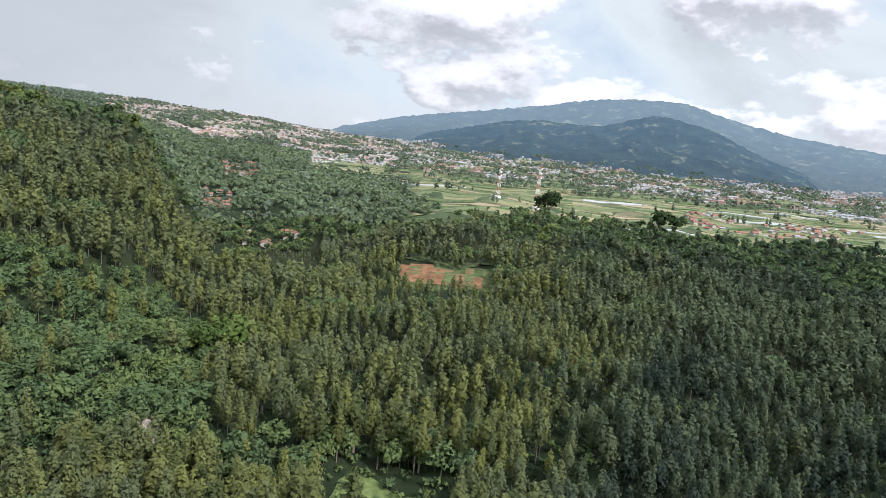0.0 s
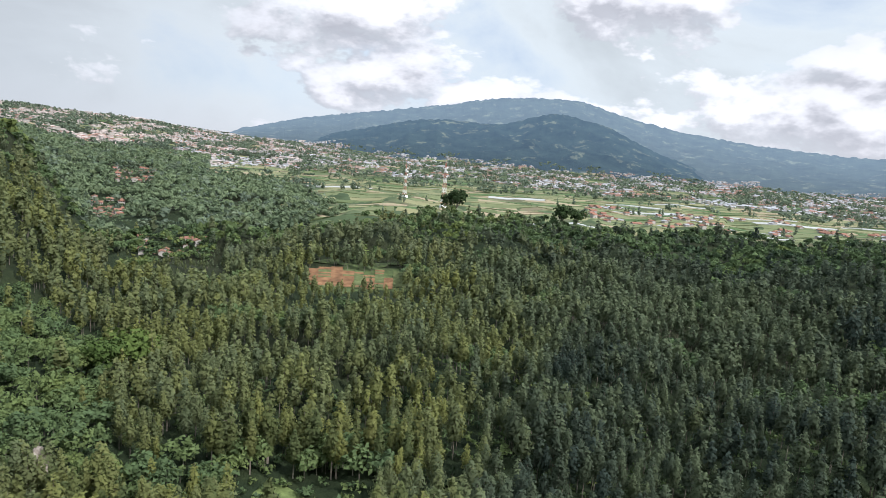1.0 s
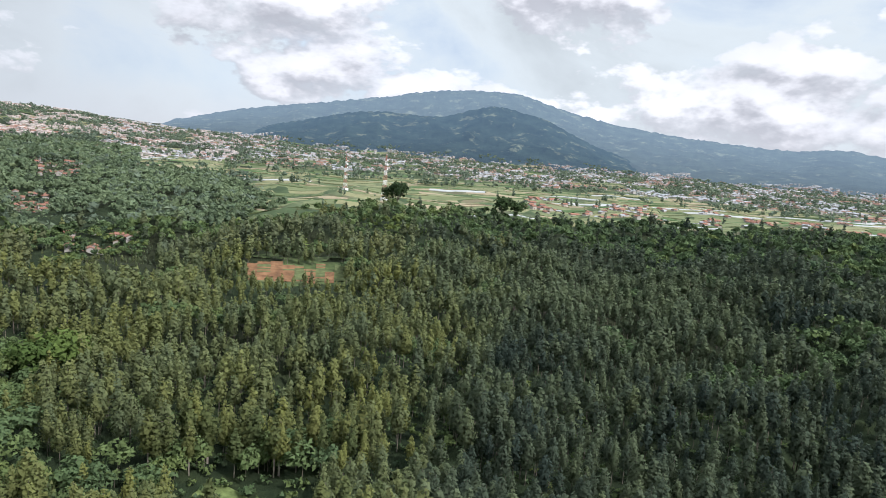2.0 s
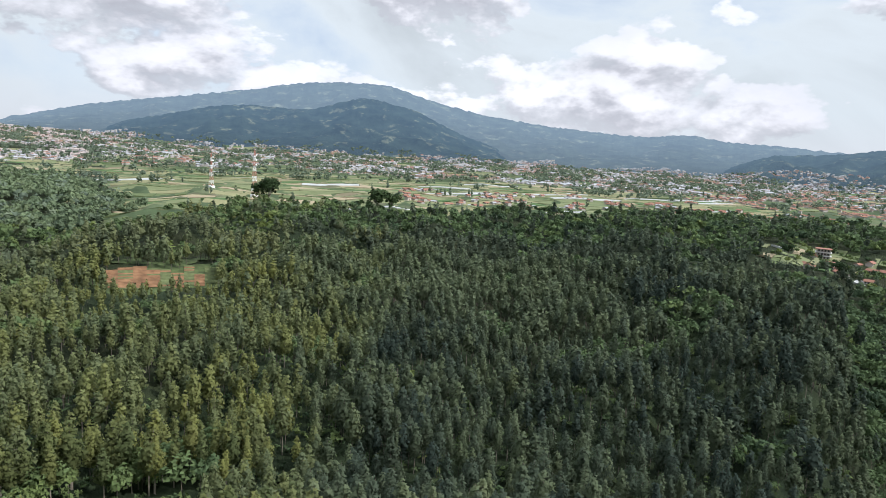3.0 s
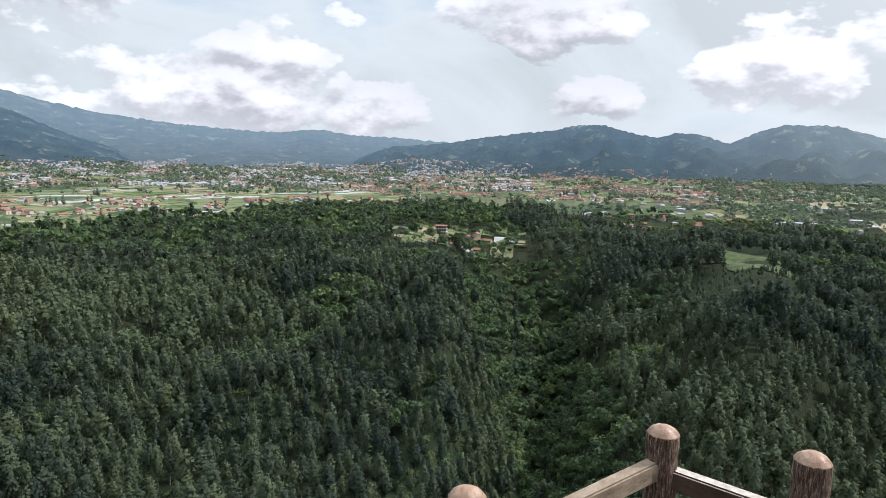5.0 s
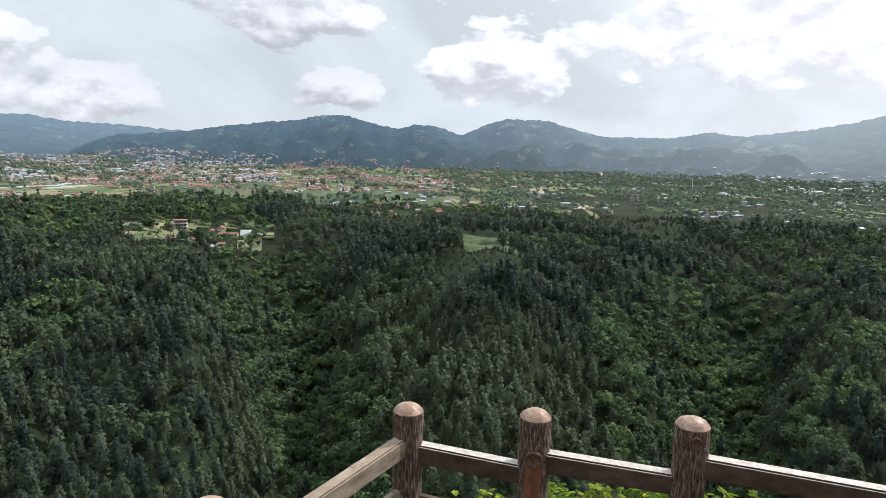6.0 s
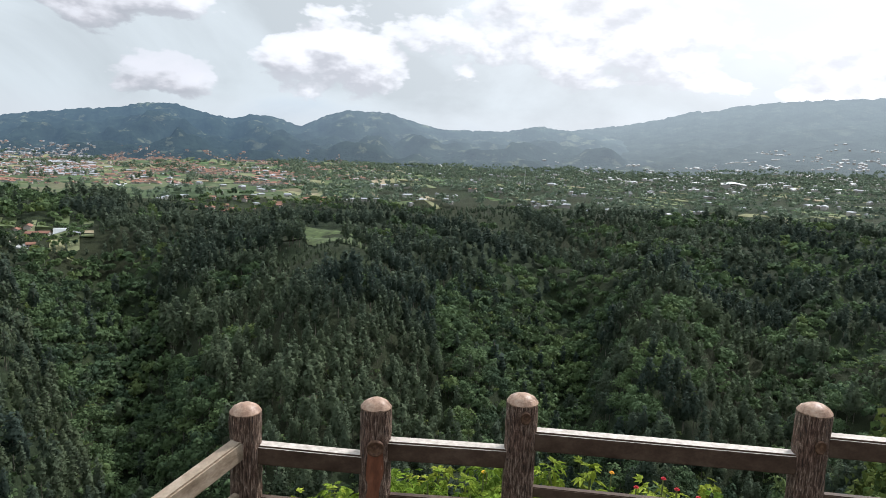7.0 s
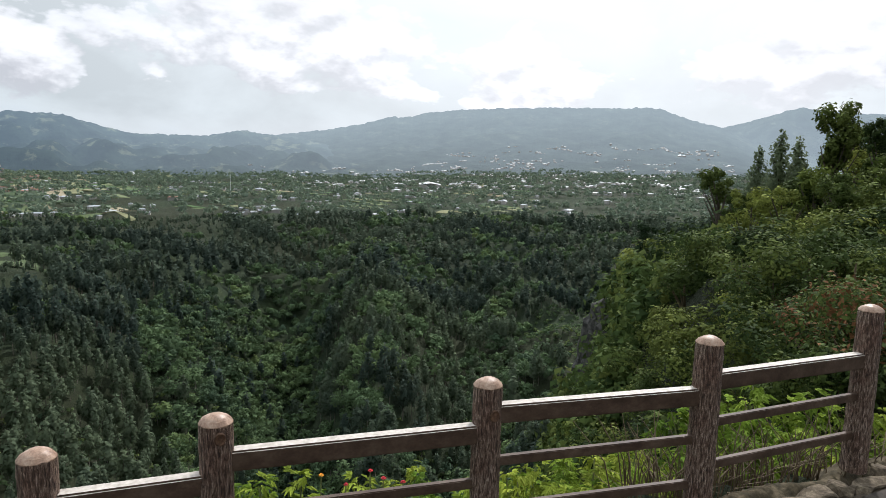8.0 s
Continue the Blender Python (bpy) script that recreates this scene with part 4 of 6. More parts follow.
def house_proto(w, d, h, roof):
    v = [(-w, -d, -3), (w, -d, -3), (w, d, -3), (-w, d, -3), (-w, -d, h), (w, -d, h), (w, d, h), (-w, d, h),
         (-w * 1.15, -d * 1.2, h), (w * 1.15, -d * 1.2, h), (w * 1.15, d * 1.2, h), (-w * 1.15, d * 1.2, h), (-w * 0.8, 0, h + roof), (w * 0.8, 0, h + roof)]
    f = [(0, 1, 5), (0, 5, 4), (1, 2, 6), (1, 6, 5), (2, 3, 7), (2, 7, 6), (3, 0, 4), (3, 4, 7),
         (8, 9, 13), (8, 13, 12), (10, 11, 12), (10, 12, 13), (9, 10, 13), (11, 8, 12)]
    return np.array(v, float), np.array(f), np.array([0] * 8 + [1] * 6), None


def village(name, label, az0, az1, r0, r1, n, lim, seed, roof=None, size=1.15, grain=300):
    rs = np.random.RandomState(seed)
    x, y = spread(n, az0, az1, r0, r1, rs)
    n1 = rough_noise(x + 77, y, grain) + 0.5 * rough_noise(x, y + 50, grain * 0.3)
    k = (n1 > lim) & (far_z(x, y) - ground_z(x, y) < np.interp(np.degrees(np.arctan2(x, y)), [-10, 0, 28, 36, 60, 110, 122], [90, 18, 18, 75, 40, 30, 120]))
    x, y = x[k], y[k]
    p = np.stack([x, y, far_z(x, y)], 1)
    protos = [house_proto(4.5, 3.5, 3.4, 1.6), house_proto(6, 4, 3.6, 1.8), house_proto(4, 4, 6.5, 1.4), house_proto(9, 5, 5, 1.5)]
    ob = scatter_forest(name, label, p, rs.uniform(0.7, 1.25, len(x)) * size, protos, [PALE_WALL, roof or RED_TILE], rs)
    ob["category"] = "village"
    return ob


village("far_village", "crowded pale houses of a far village", -14, 62, 1400, 3100, 15000, 0.0, 21, TIN, 0.72, 420)
village("far_red_village", "crowded red-roofed houses of a far village", -14, 84, 1400, 3000, 13000, 0.2, 24, RED_TILE, 0.72, 330)
village("slope_village", "pale houses climbing a far slope", -27, -4, 1350, 3200, 7800, 0.15, 25, PALE_ROOF, 0.8, 260)
village("slope_red_village", "red-roofed houses climbing a far slope", -27, -6, 1400, 2900, 3500, 0.2, 28, RED_TILE, 0.7, 260)
village("ridge_village", "red-roofed houses in a band below the ridge", 44, 78, 1200, 1750, 2600, 0.15, 26, RED_TILE, 0.62, 180)
village("east_village", "tin and tile roofs scattered among trees", 64, 130, 900, 1900, 1700, 0.45, 23, TIN, 0.85, 160)
village("east_far_village", "bright roofs of a far village in haze", 98, 138, 1500, 3300, 5200, 0.35, 27, WHITE_ROOF, 0.8, 300)


def box(bm, x0, x1, y0, y1, z0, z1):
    r = bmesh.ops.create_cube(bm, size=1)
    bmesh.ops.scale(bm, vec=(x1 - x0, y1 - y0, z1 - z0), verts=r["verts"])
    bmesh.ops.translate(bm, vec=((x0 + x1) / 2, (y0 + y1) / 2, (z0 + z1) / 2), verts=r["verts"])


def part(name, bm, mat, parent, label=""):
    me = bpy.data.meshes.new(name)
    bm.to_mesh(me)
    bm.free()
    me.materials.append(mat)
    ob = new(name, me)
    ob.parent = parent
    if label:
        tagged(ob, label)
    return ob


def gable(bm, w, d, z, rise, over=0.6, thick=0.25):
    """A pitched roof with eaves, of some thickness, along x."""
    prof = [(-d - over, z - 0.15), (0, z + rise), (d + over, z - 0.15), (d + over, z - 0.15 - thick), (0, z + rise - thick), (-d - over, z - 0.15 - thick)]
    a = [bm.verts.new((-w - over, y, q)) for y, q in prof]
    b = [bm.verts.new((w + over, y, q)) for y, q in prof]
    n = len(prof)
    for i in range(n):
        j = (i + 1) % n
        bm.faces.new((a[i], a[j], b[j], b[i]))
    bm.faces.new((a[0], a[5], a[4], a[1]))
    bm.faces.new((a[1], a[4], a[3], a[2]))
    bm.faces.new((b[1], b[4], b[5], b[0]))
    bm.faces.new((b[2], b[3], b[4], b[1]))


def house(w, d, h, rise, roof_mat, label, group="", storeys=1):
    top = tagged(new("house"), label, "house", group)
    bm = bmesh.new()
    box(bm, -w, w, -d, d, -2.5, h)
    wv = [bm.verts.new((s * w, y, z)) for s in (-1, 1) for y, z in ((-d, h), (d, h), (0, h + rise * 0.9))]
    bm.faces.new(wv[:3])
    bm.faces.new(wv[3:])
    part("wall", bm, PALE_WALL, top)
    bm = bmesh.new()
    gable(bm, w, d, h, rise)
    part("roof", bm, roof_mat, top)
    for f in range(storeys):
        z0 = 0.9 + f * 2.9
        for x in np.linspace(-w * 0.65, w * 0.65, max(2, int(w))):
            for s in (-1, 1):
                bm = bmesh.new()
                box(bm, x - 0.6, x + 0.6, s * d - 0.04, s * d + 0.04, z0, z0 + 1.2)
                part("window", bm, DARK_PANE, top)
    bm = bmesh.new()
    box(bm, -0.5, 0.5, -d - 0.06, -d + 0.06, -0.1, 2.05)
    part("door", bm, TIMBER, top)
    return top


def put(ob, az, r, turn, sink=0.0):
    x, y = at(az, r)
    m = pose(x, y, float(ground_z(np.array([x]), np.array([y]))[0]) - sink, 0, 0, turn)
    ob.matrix_basis = m
    return ob


def cottage(w, d, h, rise, roof_mat, label, group):
    """A far small house: walls with gables, eaves, door."""
    top = tagged(new("house"), label, "house", group)
    bm = bmesh.new()
    box(bm, -w, w, -d, d, -2.5, h)
    part("wall", bm, PALE_WALL, top)
    bm = bmesh.new()
    gable(bm, w, d, h, rise, 0.5, 0.4)
    part("roof", bm, roof_mat, top)
    bm = bmesh.new()
    box(bm, -0.6, 0.6, -d - 0.08, -d + 0.06, -0.1, 2.1)
    part("door", bm, TIMBER, top)
    return top


def field_houses():
    rs = np.random.RandomState(22)
    label, group = "small house with weathered red roof along the fields", "houses along the fields"
    protos = [cottage(3.4, 2.8, 2.8, 1.5, RED_TILE, label, group), cottage(4.6, 3.0, 2.9, 1.6, RED_TILE, label, group), cottage(3.6, 3.2, 3.0, 1.2, TIN, "small house with tin roof along the fields", group),
              cottage(3.8, 3.0, 4.8, 1.4, RED_TILE, label, group)]
    used, n = set(), 0
    for i in range(4000):
        az, r = rs.uniform(20, 56), rs.uniform(900, 1130)
        x, y = at(az, r)
        q = rough_noise(np.array([x + 77.0]), np.array([y]), 150.0)[0] + 0.5 * rough_noise(np.array([x]), np.array([y]), 50.0)[0]
        if q < 0.15 or not bool(in_field(np.array([az]), np.array([r]))[0]):
            continue
        k = int(rs.choice([0, 0, 1, 1, 2, 3]))
        ob = protos[k] if k not in used else copy_thing(protos[k], Matrix())
        used.add(k)
        put(ob, az, r, rs.choice([8, 20, 98, 110]) + rs.uniform(-8, 8), 0.2)
        n += 1
        if n >= 190:
            break


def hamlet(az0, az1, r0, r1, n, seed, label, group, roof):
    rs = np.random.RandomState(seed)
    protos = [house(3.3, 2.7, 2.7, 1.5, roof, label, group), house(4.6, 3.0, 2.8, 1.7, roof, label, group), house(3.6, 3.2, 5.2, 1.5, roof, label, group, 2)]
    done = []
    for i in range(n * 6):
        az, r = rs.uniform(az0, az1), rs.uniform(r0, r1)
        x, y = at(az, r)
        if any((x - a) ** 2 + (y - b) ** 2 < 80 for a, b in done):
            continue
        done.append((x, y))
        k = len(done) - 1
        ob = protos[k % 3] if k < 3 else copy_thing(protos[k % 3], Matrix())
        put(ob, az, r, rs.choice([10, 25, 100, 115]) + rs.uniform(-8, 8), 0.9)
        if len(done) >= n:
            break


hamlet(-20.2, -17.6, 830, 960, 26, 41, "small pale house with red clay-tiled roof in the valley", "houses in the valley", RED_TILE)
hamlet(-16.4, -11.6, 632, 704, 16, 42, "low pale house with rusty roof among trees", "houses below the woods", RED_TILE)
hamlet(-18.6, -15.5, 1080, 1240, 28, 43, "small pale house with red roof on the far slope", "houses on the far slope", RED_TILE)
hamlet(52.5, 58.5, 650, 735, 15, 44, "house with dark red roof beside garden plots", "houses by the gardens", RED_TILE)
hamlet(68.5, 80.0, 830, 930, 22, 45, "red-roofed house in a shaded village", "houses of the shaded village", RED_TILE)
hamlet(96.0, 112.0, 900, 1080, 16, 46, "low house with grey tin roof among trees", "houses among the trees", TIN)

field_houses()

# the white three-storey house with open floors
villa = tagged(new("villa"), "white three-storey house with open balconies and flat roof", "house")
for k in range(3):
    bm = bmesh.new()
    box(bm, -6, 6, -4.5, 4.5, k * 3.4 - (2.5 if k == 0 else 0), k * 3.4 + 2.6)
    part("wall", bm, PALE_WALL, villa)
    bm = bmesh.new()
    box(bm, -7.2, 7.2, -5.8, 5.8, k * 3.4 + 2.6, k * 3.4 + 3.0)
    part("balcony", bm, WHITE_ROOF if k < 2 else RED_TILE, villa)
    for x in (-4, -1.3, 1.3, 4):
        bm = bmesh.new()
        box(bm, x - 0.8, x + 0.8, -4.56, -4.46, k * 3.4 + 0.5, k * 3.4 + 2.2)
        part("window", bm, DARK_PANE, villa)
put(villa, 54.35, 735, -52, 0)


def hall(w, d, h, label, roof):
    top = tagged(new("warehouse"), label, "warehouse")
    bm = bmesh.new()
    box(bm, -w, w, -d, d, -3, h)
    part("wall", bm, PALE_WALL, top)
    bm = bmesh.new()
    gable(bm, w, d, h + 0.2, d * 0.16, 1.0, 0.3)
    part("roof", bm, roof, top)
    return top


put(hall(52, 26, 8, "long low warehouse with bright white roof", WHITE_ROOF), 113.2, 1720, -20)
put(hall(26, 16, 7, "low warehouse with bright white roof", WHITE_ROOF), 110.6, 1790, -12)
put(hall(20, 9, 6, "long shed with grey roof among trees", TIN), 94.4, 1240, -5)
put(hall(15, 7, 6, "shed with red roof among trees", RED_TILE), 92.2, 1230, -8)
put(hall(8, 4, 3, "low shed with grey tin roof by the gardens", TIN), 60.6, 690, 25)
put(hall(18, 9, 7, "pale hall on the hillside village", WHITE_ROOF), 41.4, 2600, -40)

RED_PAINT = plain("red_paint", (0.46, 0.22, 0.17), 0.5, 0.15, 0.5)
WHITE_PAINT = plain("white_paint", (0.85, 0.85, 0.84), 0.5, 0.1, 0.5)


def strut(bm, a, b, t):
    a, b = Vector(a), Vector(b)
    d = b - a
    m = Matrix.Translation((a + b) / 2) @ d.to_track_quat("Z", "Y").to_matrix().to_4x4() @ Matrix.Diagonal((t, t, d.length, 1))
    bmesh.ops.create_cube(bm, size=1, matrix=m)


def radio_tower(height, base, label, sections=9):
    top = tagged(new("radio_tower"), label, "tower")
    for i in range(sections):
        z0, z1 = height * i / sections, height * (i + 1) / sections
        w0, w1 = base * (1 - 0.8 * i / sections), base * (1 - 0.8 * (i + 1) / sections)
        bm = bmesh.new()
        c0 = [(sx * w0, sy * w0, z0) for sx, sy in ((-1, -1), (1, -1), (1, 1), (-1, 1))]
        c1 = [(sx * w1, sy * w1, z1) for sx, sy in ((-1, -1), (1, -1), (1, 1), (-1, 1))]
        for k in range(4):
            j = (k + 1) % 4
            strut(bm, c0[k], c1[k], 0.28)
            strut(bm, c0[k], c1[j], 0.16)
            strut(bm, c0[j], c1[k], 0.16)
            strut(bm, c1[k], c1[j], 0.18)
        part("lattice_section", bm, RED_PAINT if i % 2 == 0 else WHITE_PAINT, top)
    for zf, s in ((0.8, 1.3), (0.9, 1.0), (0.7, 1.1)):
        bm = bmesh.new()
        bmesh.ops.create_cone(bm, cap_ends=True, segments=12, radius1=s, radius2=s, depth=0.7, matrix=Matrix.Translation((1.5, -1.5, height * zf)) @ Matrix.Rotation(radians(90), 4, "X"))
        part("dish", bm, WHITE_PAINT, top, "white round antenna dish")
    bm = bmesh.new()
    strut(bm, (0, 0, height), (0, 0, height + 5), 0.2)
    part("spike", bm, RED_PAINT, top)
    bm = bmesh.new()
    box(bm, -4, 4, -3, 3, -2, 3.2)
    part("hut", bm, WHITE_PAINT, top, "small white equipment hut")
    return top


put(radio_tower(58, 2.9, "red and white lattice radio tower in the fields"), 8.1, 872, 20)
put(radio_tower(47, 2.5, "pale lattice radio tower in the fields"), 4.72, 965, 35)
mast = tagged(new("mast"), "thin pale radio mast above the trees", "mast")
bm = bmesh.new()
strut(bm, (0, 0, -2), (0, 0, 40), 0.7)
part("pole", bm, WHITE_PAINT, mast)
bm = bmesh.new()
box(bm, -1.5, 1.5, -1.5, 1.5, 0, 0.6)
part("footing", bm, PALE_WALL, mast)
put(mast, 96.6, 1300, 0)

# ---- tilled plot in the woods ----
SOIL = plain("red_soil", (0.27, 0.15, 0.078), 0.95, 0.65, 0.14)
CROP = plain("crop_rows", (0.13, 0.16, 0.065), 0.9, 0.6, 0.2)


PICK = np.random.RandomState(2)


def tilled_plot(az0, az1, r0, r1, mat, label, step=2.6):
    """Raised furrows that follow the slope."""
    top = tagged(new("tilled_plot"), label, "field")
    r, i = r0, 0
    while r < r1:
        azs = np.linspace(az0, az1, 8)
        vs = []
        for dr, h in ((0, 0.1), (step * 0.3, 0.75), (step * 0.55, 0.75), (step * 0.85, 0.1)):
            x, y = (r + dr) * np.sin(np.radians(azs)), (r + dr) * np.cos(np.radians(azs))
            vs.append(np.stack([x, y, tilt_z(x, y) + h], 1))
        idx = np.arange(32).reshape(4, 8)
        f = np.stack([idx[:-1, :-1], idx[:-1, 1:], idx[1:, 1:], idx[1:, :-1]], -1).reshape(-1, 4)
        other = CROP if mat == SOIL else SOIL
        mesh_object("furrow", np.concatenate(vs), f, [other if PICK.uniform() < 0.16 else mat], None, top)
        r += step
        i += 1
    return top


def tilt_z(x, y):
    return ground_z(x, y) + 0.75


PLOT_ROWS = ((-3.3, -2.3, 510, 540, SOIL), (-2.3, -1.2, 506, 543, SOIL), (-1.2, -0.2, 505, 545, SOIL), (-0.2, 0.8, 508, 540, SOIL), (0.8, 1.6, 506, 538, CROP),
             (1.6, 2.6, 506, 532, SOIL), (2.6, 3.4, 510, 545, CROP), (3.4, 4.2, 508, 530, SOIL), (4.2, 6.0, 512, 543, CROP))
for a0_, a1_, r0_, r1_, m_ in PLOT_ROWS:
    tilled_plot(a0_, a1_, r0_, r1_, m_, "freshly tilled strip of orange-red soil among pines" if m_ == SOIL else "rows of green crops beside red soil")

# open grass among the woods
MEADOW = plain("meadow_grass", (0.085, 0.12, 0.042), 0.95, 0.7, 0.16)


def meadow(az, r, w, d, seed, label, grass=None):
    """A grass sheet with an uneven edge, lying on the ground."""
    rs = np.random.RandomState(seed)
    n, m = 28, 7
    x0, y0 = at(az, r)
    ph = rs.uniform(0, 6.28, 3)
    vs = [(x0, y0)]
    for j in range(1, m):
        for i in range(n):
            a = 6.2832 * i / n
            k = (1 + 0.22 * math.sin(2 * a + ph[0]) + 0.16 * math.sin(5 * a + ph[1])) * j / (m - 1)
            u, v_ = w * k * math.cos(a), d * k * math.sin(a)
            ca, sa = math.cos(radians(az)), math.sin(radians(az))
            vs.append((x0 + u * ca + v_ * sa, y0 - u * sa + v_ * ca))
    vs = np.array(vs)
    v3 = np.column_stack([vs, ground_z(vs[:, 0], vs[:, 1]) + 0.35])
    fs = []
    for i in range(n):
        fs.append((0, 1 + i, 1 + (i + 1) % n))
        for j in range(m - 2):
            a, b_ = 1 + j * n + i, 1 + j * n + (i + 1) % n
            fs += [(a, a + n, b_ + n), (a, b_ + n, b_)]
    ob = mesh_object("meadow", v3, np.array(fs), [grass or MEADOW], smooth_faces=True)
    return tagged(ob, label, "meadow", kind="structure")


meadow(1.4, 524, 50, 30, 7, "rough grass round the tilled soil")
meadow(1.6, 566, 42, 14, 6, "rough grass behind the tilled soil")
meadow(79.6, 585, 36, 62, 1, "small sloping grass meadow above the gorge")


def slope_shrubs():
    rs = np.random.RandomState(61)
    x, y = spread(900, 120.5, 129.5, 385, 555, rs)
    az, r = polar(x, y)
    k = in_patch(az, r)
    x, y = x[k], y[k]
    scatter_forest("slope_shrubs", "low light green shrubs on a steep open slope", np.stack([x, y, ground_z(x, y) - 0.5], 1), rs.uniform(1.5, 4.0, len(x)),
                   [proto(broad_crown(30, 160 + s, 0.34, 0.7)) for s in range(4)], [BROAD], rs)


slope_shrubs()
meadow(-3.0, 190, 20, 22, 3, "green glade between tall pines", plain("glade_grass", (0.17, 0.225, 0.075), 0.95, 0.6, 0.4))
meadow(-4.6, 735, 22, 18, 5, "pale grass patch at the wood's edge")

# pale rock face between the trees
ROCK = bark_material("pale_rock", (0.14, 0.12, 0.10), (0.45, 0.40, 0.34), 0.8)
CLIFF = bark_material("cliff_rock", (0.025, 0.025, 0.022), (0.10, 0.095, 0.085), 2.4)


def rock(name, label, az, r, size, seed, lift, mat=None, level=None):
    bm = bmesh.new()
    bmesh.ops.create_icosphere(bm, subdivisions=4, radius=1)
    for v in bm.verts:
        n = noise.fractal(v.co * 1.7 + Vector((seed, 0, 0)), 0.8, 2.2, 5)
        v.co *= 1 + 0.35 * n
    bmesh.ops.scale(bm, vec=size, verts=bm.verts)
    me = bpy.data.meshes.new(name)
    bm.to_mesh(me)
    bm.free()
    me.materials.append(mat or ROCK)
    ob = tagged(new(name, me), label, "rock")
    x, y = at(az, r)
    ob.location = (x, y, (float(ground_z(np.array([x]), np.array([y]))[0]) if level is None else level) + lift)
    return ob


rock("rock", "pale bare rock face between pines", -24.0, 214, (5, 4, 9), 3, 5.5)
# ---- lookout fence ----
def moulded_bark():
    """Painted concrete cast as bark: vertical ridges, dark cracks, red-brown and grey paint."""
    m, nodes, links, b = material("moulded_bark", 0.55, 0, 0.3)
    tc = nodes.new("ShaderNodeTexCoord")
    mp = nodes.new("ShaderNodeMapping")
    mp.inputs["Scale"].default_value = (1, 1, 0.17)
    links.new(tc.outputs["Object"], mp.inputs["Vector"])
    ridge = noise_of(m, 140, 6, 0.66, mp.outputs[0], 0.5)
    grit = noise_of(m, 320, 4, 0.7, tc.outputs["Object"])
    patchy = noise_of(m, 11, 5, 0.65, tc.outputs["Object"])
    col = ramp_of(m, ridge, [(0.34, (0.018, 0.011, 0.010)), (0.45, (0.105, 0.06, 0.038)), (0.55, (0.25, 0.178, 0.13)), (0.68, (0.60, 0.48, 0.39))])
    red = ramp_of(m, ridge, [(0.34, (0.015, 0.008, 0.006)), (0.5, (0.13, 0.062, 0.04)), (0.72, (0.36, 0.21, 0.145))])
    col = mix_of(m, ramp_of(m, patchy, [(0.46, (0, 0, 0)), (0.66, (0.6, 0.6, 0.6))]), col, red)
    links.new(mix_of(m, 0.8, col, ramp_of(m, grit, [(0.36, (0.35, 0.33, 0.33)), (0.62, (1.25, 1.22, 1.2))]), "MULTIPLY"), b.inputs["Base Color"])
    both = nodes.new("ShaderNodeMath")
    both.operation = "MULTIPLY_ADD"
    links.new(grit, both.inputs[0])
    both.inputs[1].default_value = 0.35
    links.new(ridge, both.inputs[2])
    bump_of(m, b, both.outputs[0], 1.0, 0.016)
    return m


def painted(name, c0, c1, c2, scale, rough, stretch=(1, 1, 1), gloss=0.22):
    m, nodes, links, b = material(name, rough, 0, gloss)
    tc = nodes.new("ShaderNodeTexCoord")
    mp = nodes.new("ShaderNodeMapping")
    mp.inputs["Scale"].default_value = stretch
    links.new(tc.outputs["Object"], mp.inputs["Vector"])
    v = noise_of(m, scale, 7, 0.65, mp.outputs[0])
    fine = noise_of(m, scale * 7, 4, 0.7, mp.outputs[0])
    col = ramp_of(m, v, [(0.32, c0), (0.5, c1), (0.7, c2)])
    links.new(mix_of(m, 0.35, col, ramp_of(m, fine, [(0.35, (0.4, 0.4, 0.4)), (0.65, (1, 1, 1))]), "MULTIPLY"), b.inputs["Base Color"])
    bump_of(m, b, fine, 0.35, 0.003)
    return m


WOOD_POST = moulded_bark()
CUT_END = painted("cut_wood_end", (0.20, 0.112, 0.07), (0.37, 0.235, 0.155), (0.54, 0.40, 0.30), 26, 0.42, (1, 1, 1), 0.45)


def rail_paint(name, sunlit_top):
    """Brown paint; faces open to the sky are paler, wear and dust with sunlight put into the colour."""
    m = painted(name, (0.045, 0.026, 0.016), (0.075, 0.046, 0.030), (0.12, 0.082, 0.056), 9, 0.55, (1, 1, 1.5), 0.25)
    if not sunlit_top:
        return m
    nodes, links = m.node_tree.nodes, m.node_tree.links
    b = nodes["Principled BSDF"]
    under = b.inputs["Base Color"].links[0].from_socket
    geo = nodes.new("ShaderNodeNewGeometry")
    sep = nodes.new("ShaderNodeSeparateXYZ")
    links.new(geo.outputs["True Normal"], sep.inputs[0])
    # one pale colour for the wear and for the sun on upward faces
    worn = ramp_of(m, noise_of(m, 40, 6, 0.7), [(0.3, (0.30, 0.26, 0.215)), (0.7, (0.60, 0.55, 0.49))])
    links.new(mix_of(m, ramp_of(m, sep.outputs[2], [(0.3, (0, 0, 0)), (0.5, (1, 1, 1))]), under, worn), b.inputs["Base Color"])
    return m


RAIL = rail_paint("painted_rail", True)
LOW_RAIL = rail_paint("painted_low_rail", False)
TAN_RAIL = painted("tan_rail", (0.17, 0.125, 0.085), (0.29, 0.225, 0.16), (0.40, 0.33, 0.25), 12, 0.6, (1, 1, 2.5))
SCAR = painted("stripped_bark", (0.11, 0.042, 0.024), (0.20, 0.078, 0.042), (0.27, 0.12, 0.07), 16, 0.45, (1, 1, 0.3))
KNOT = painted("knot_wood", (0.045, 0.024, 0.014), (0.105, 0.056, 0.032), (0.19, 0.11, 0.066), 60, 0.6)
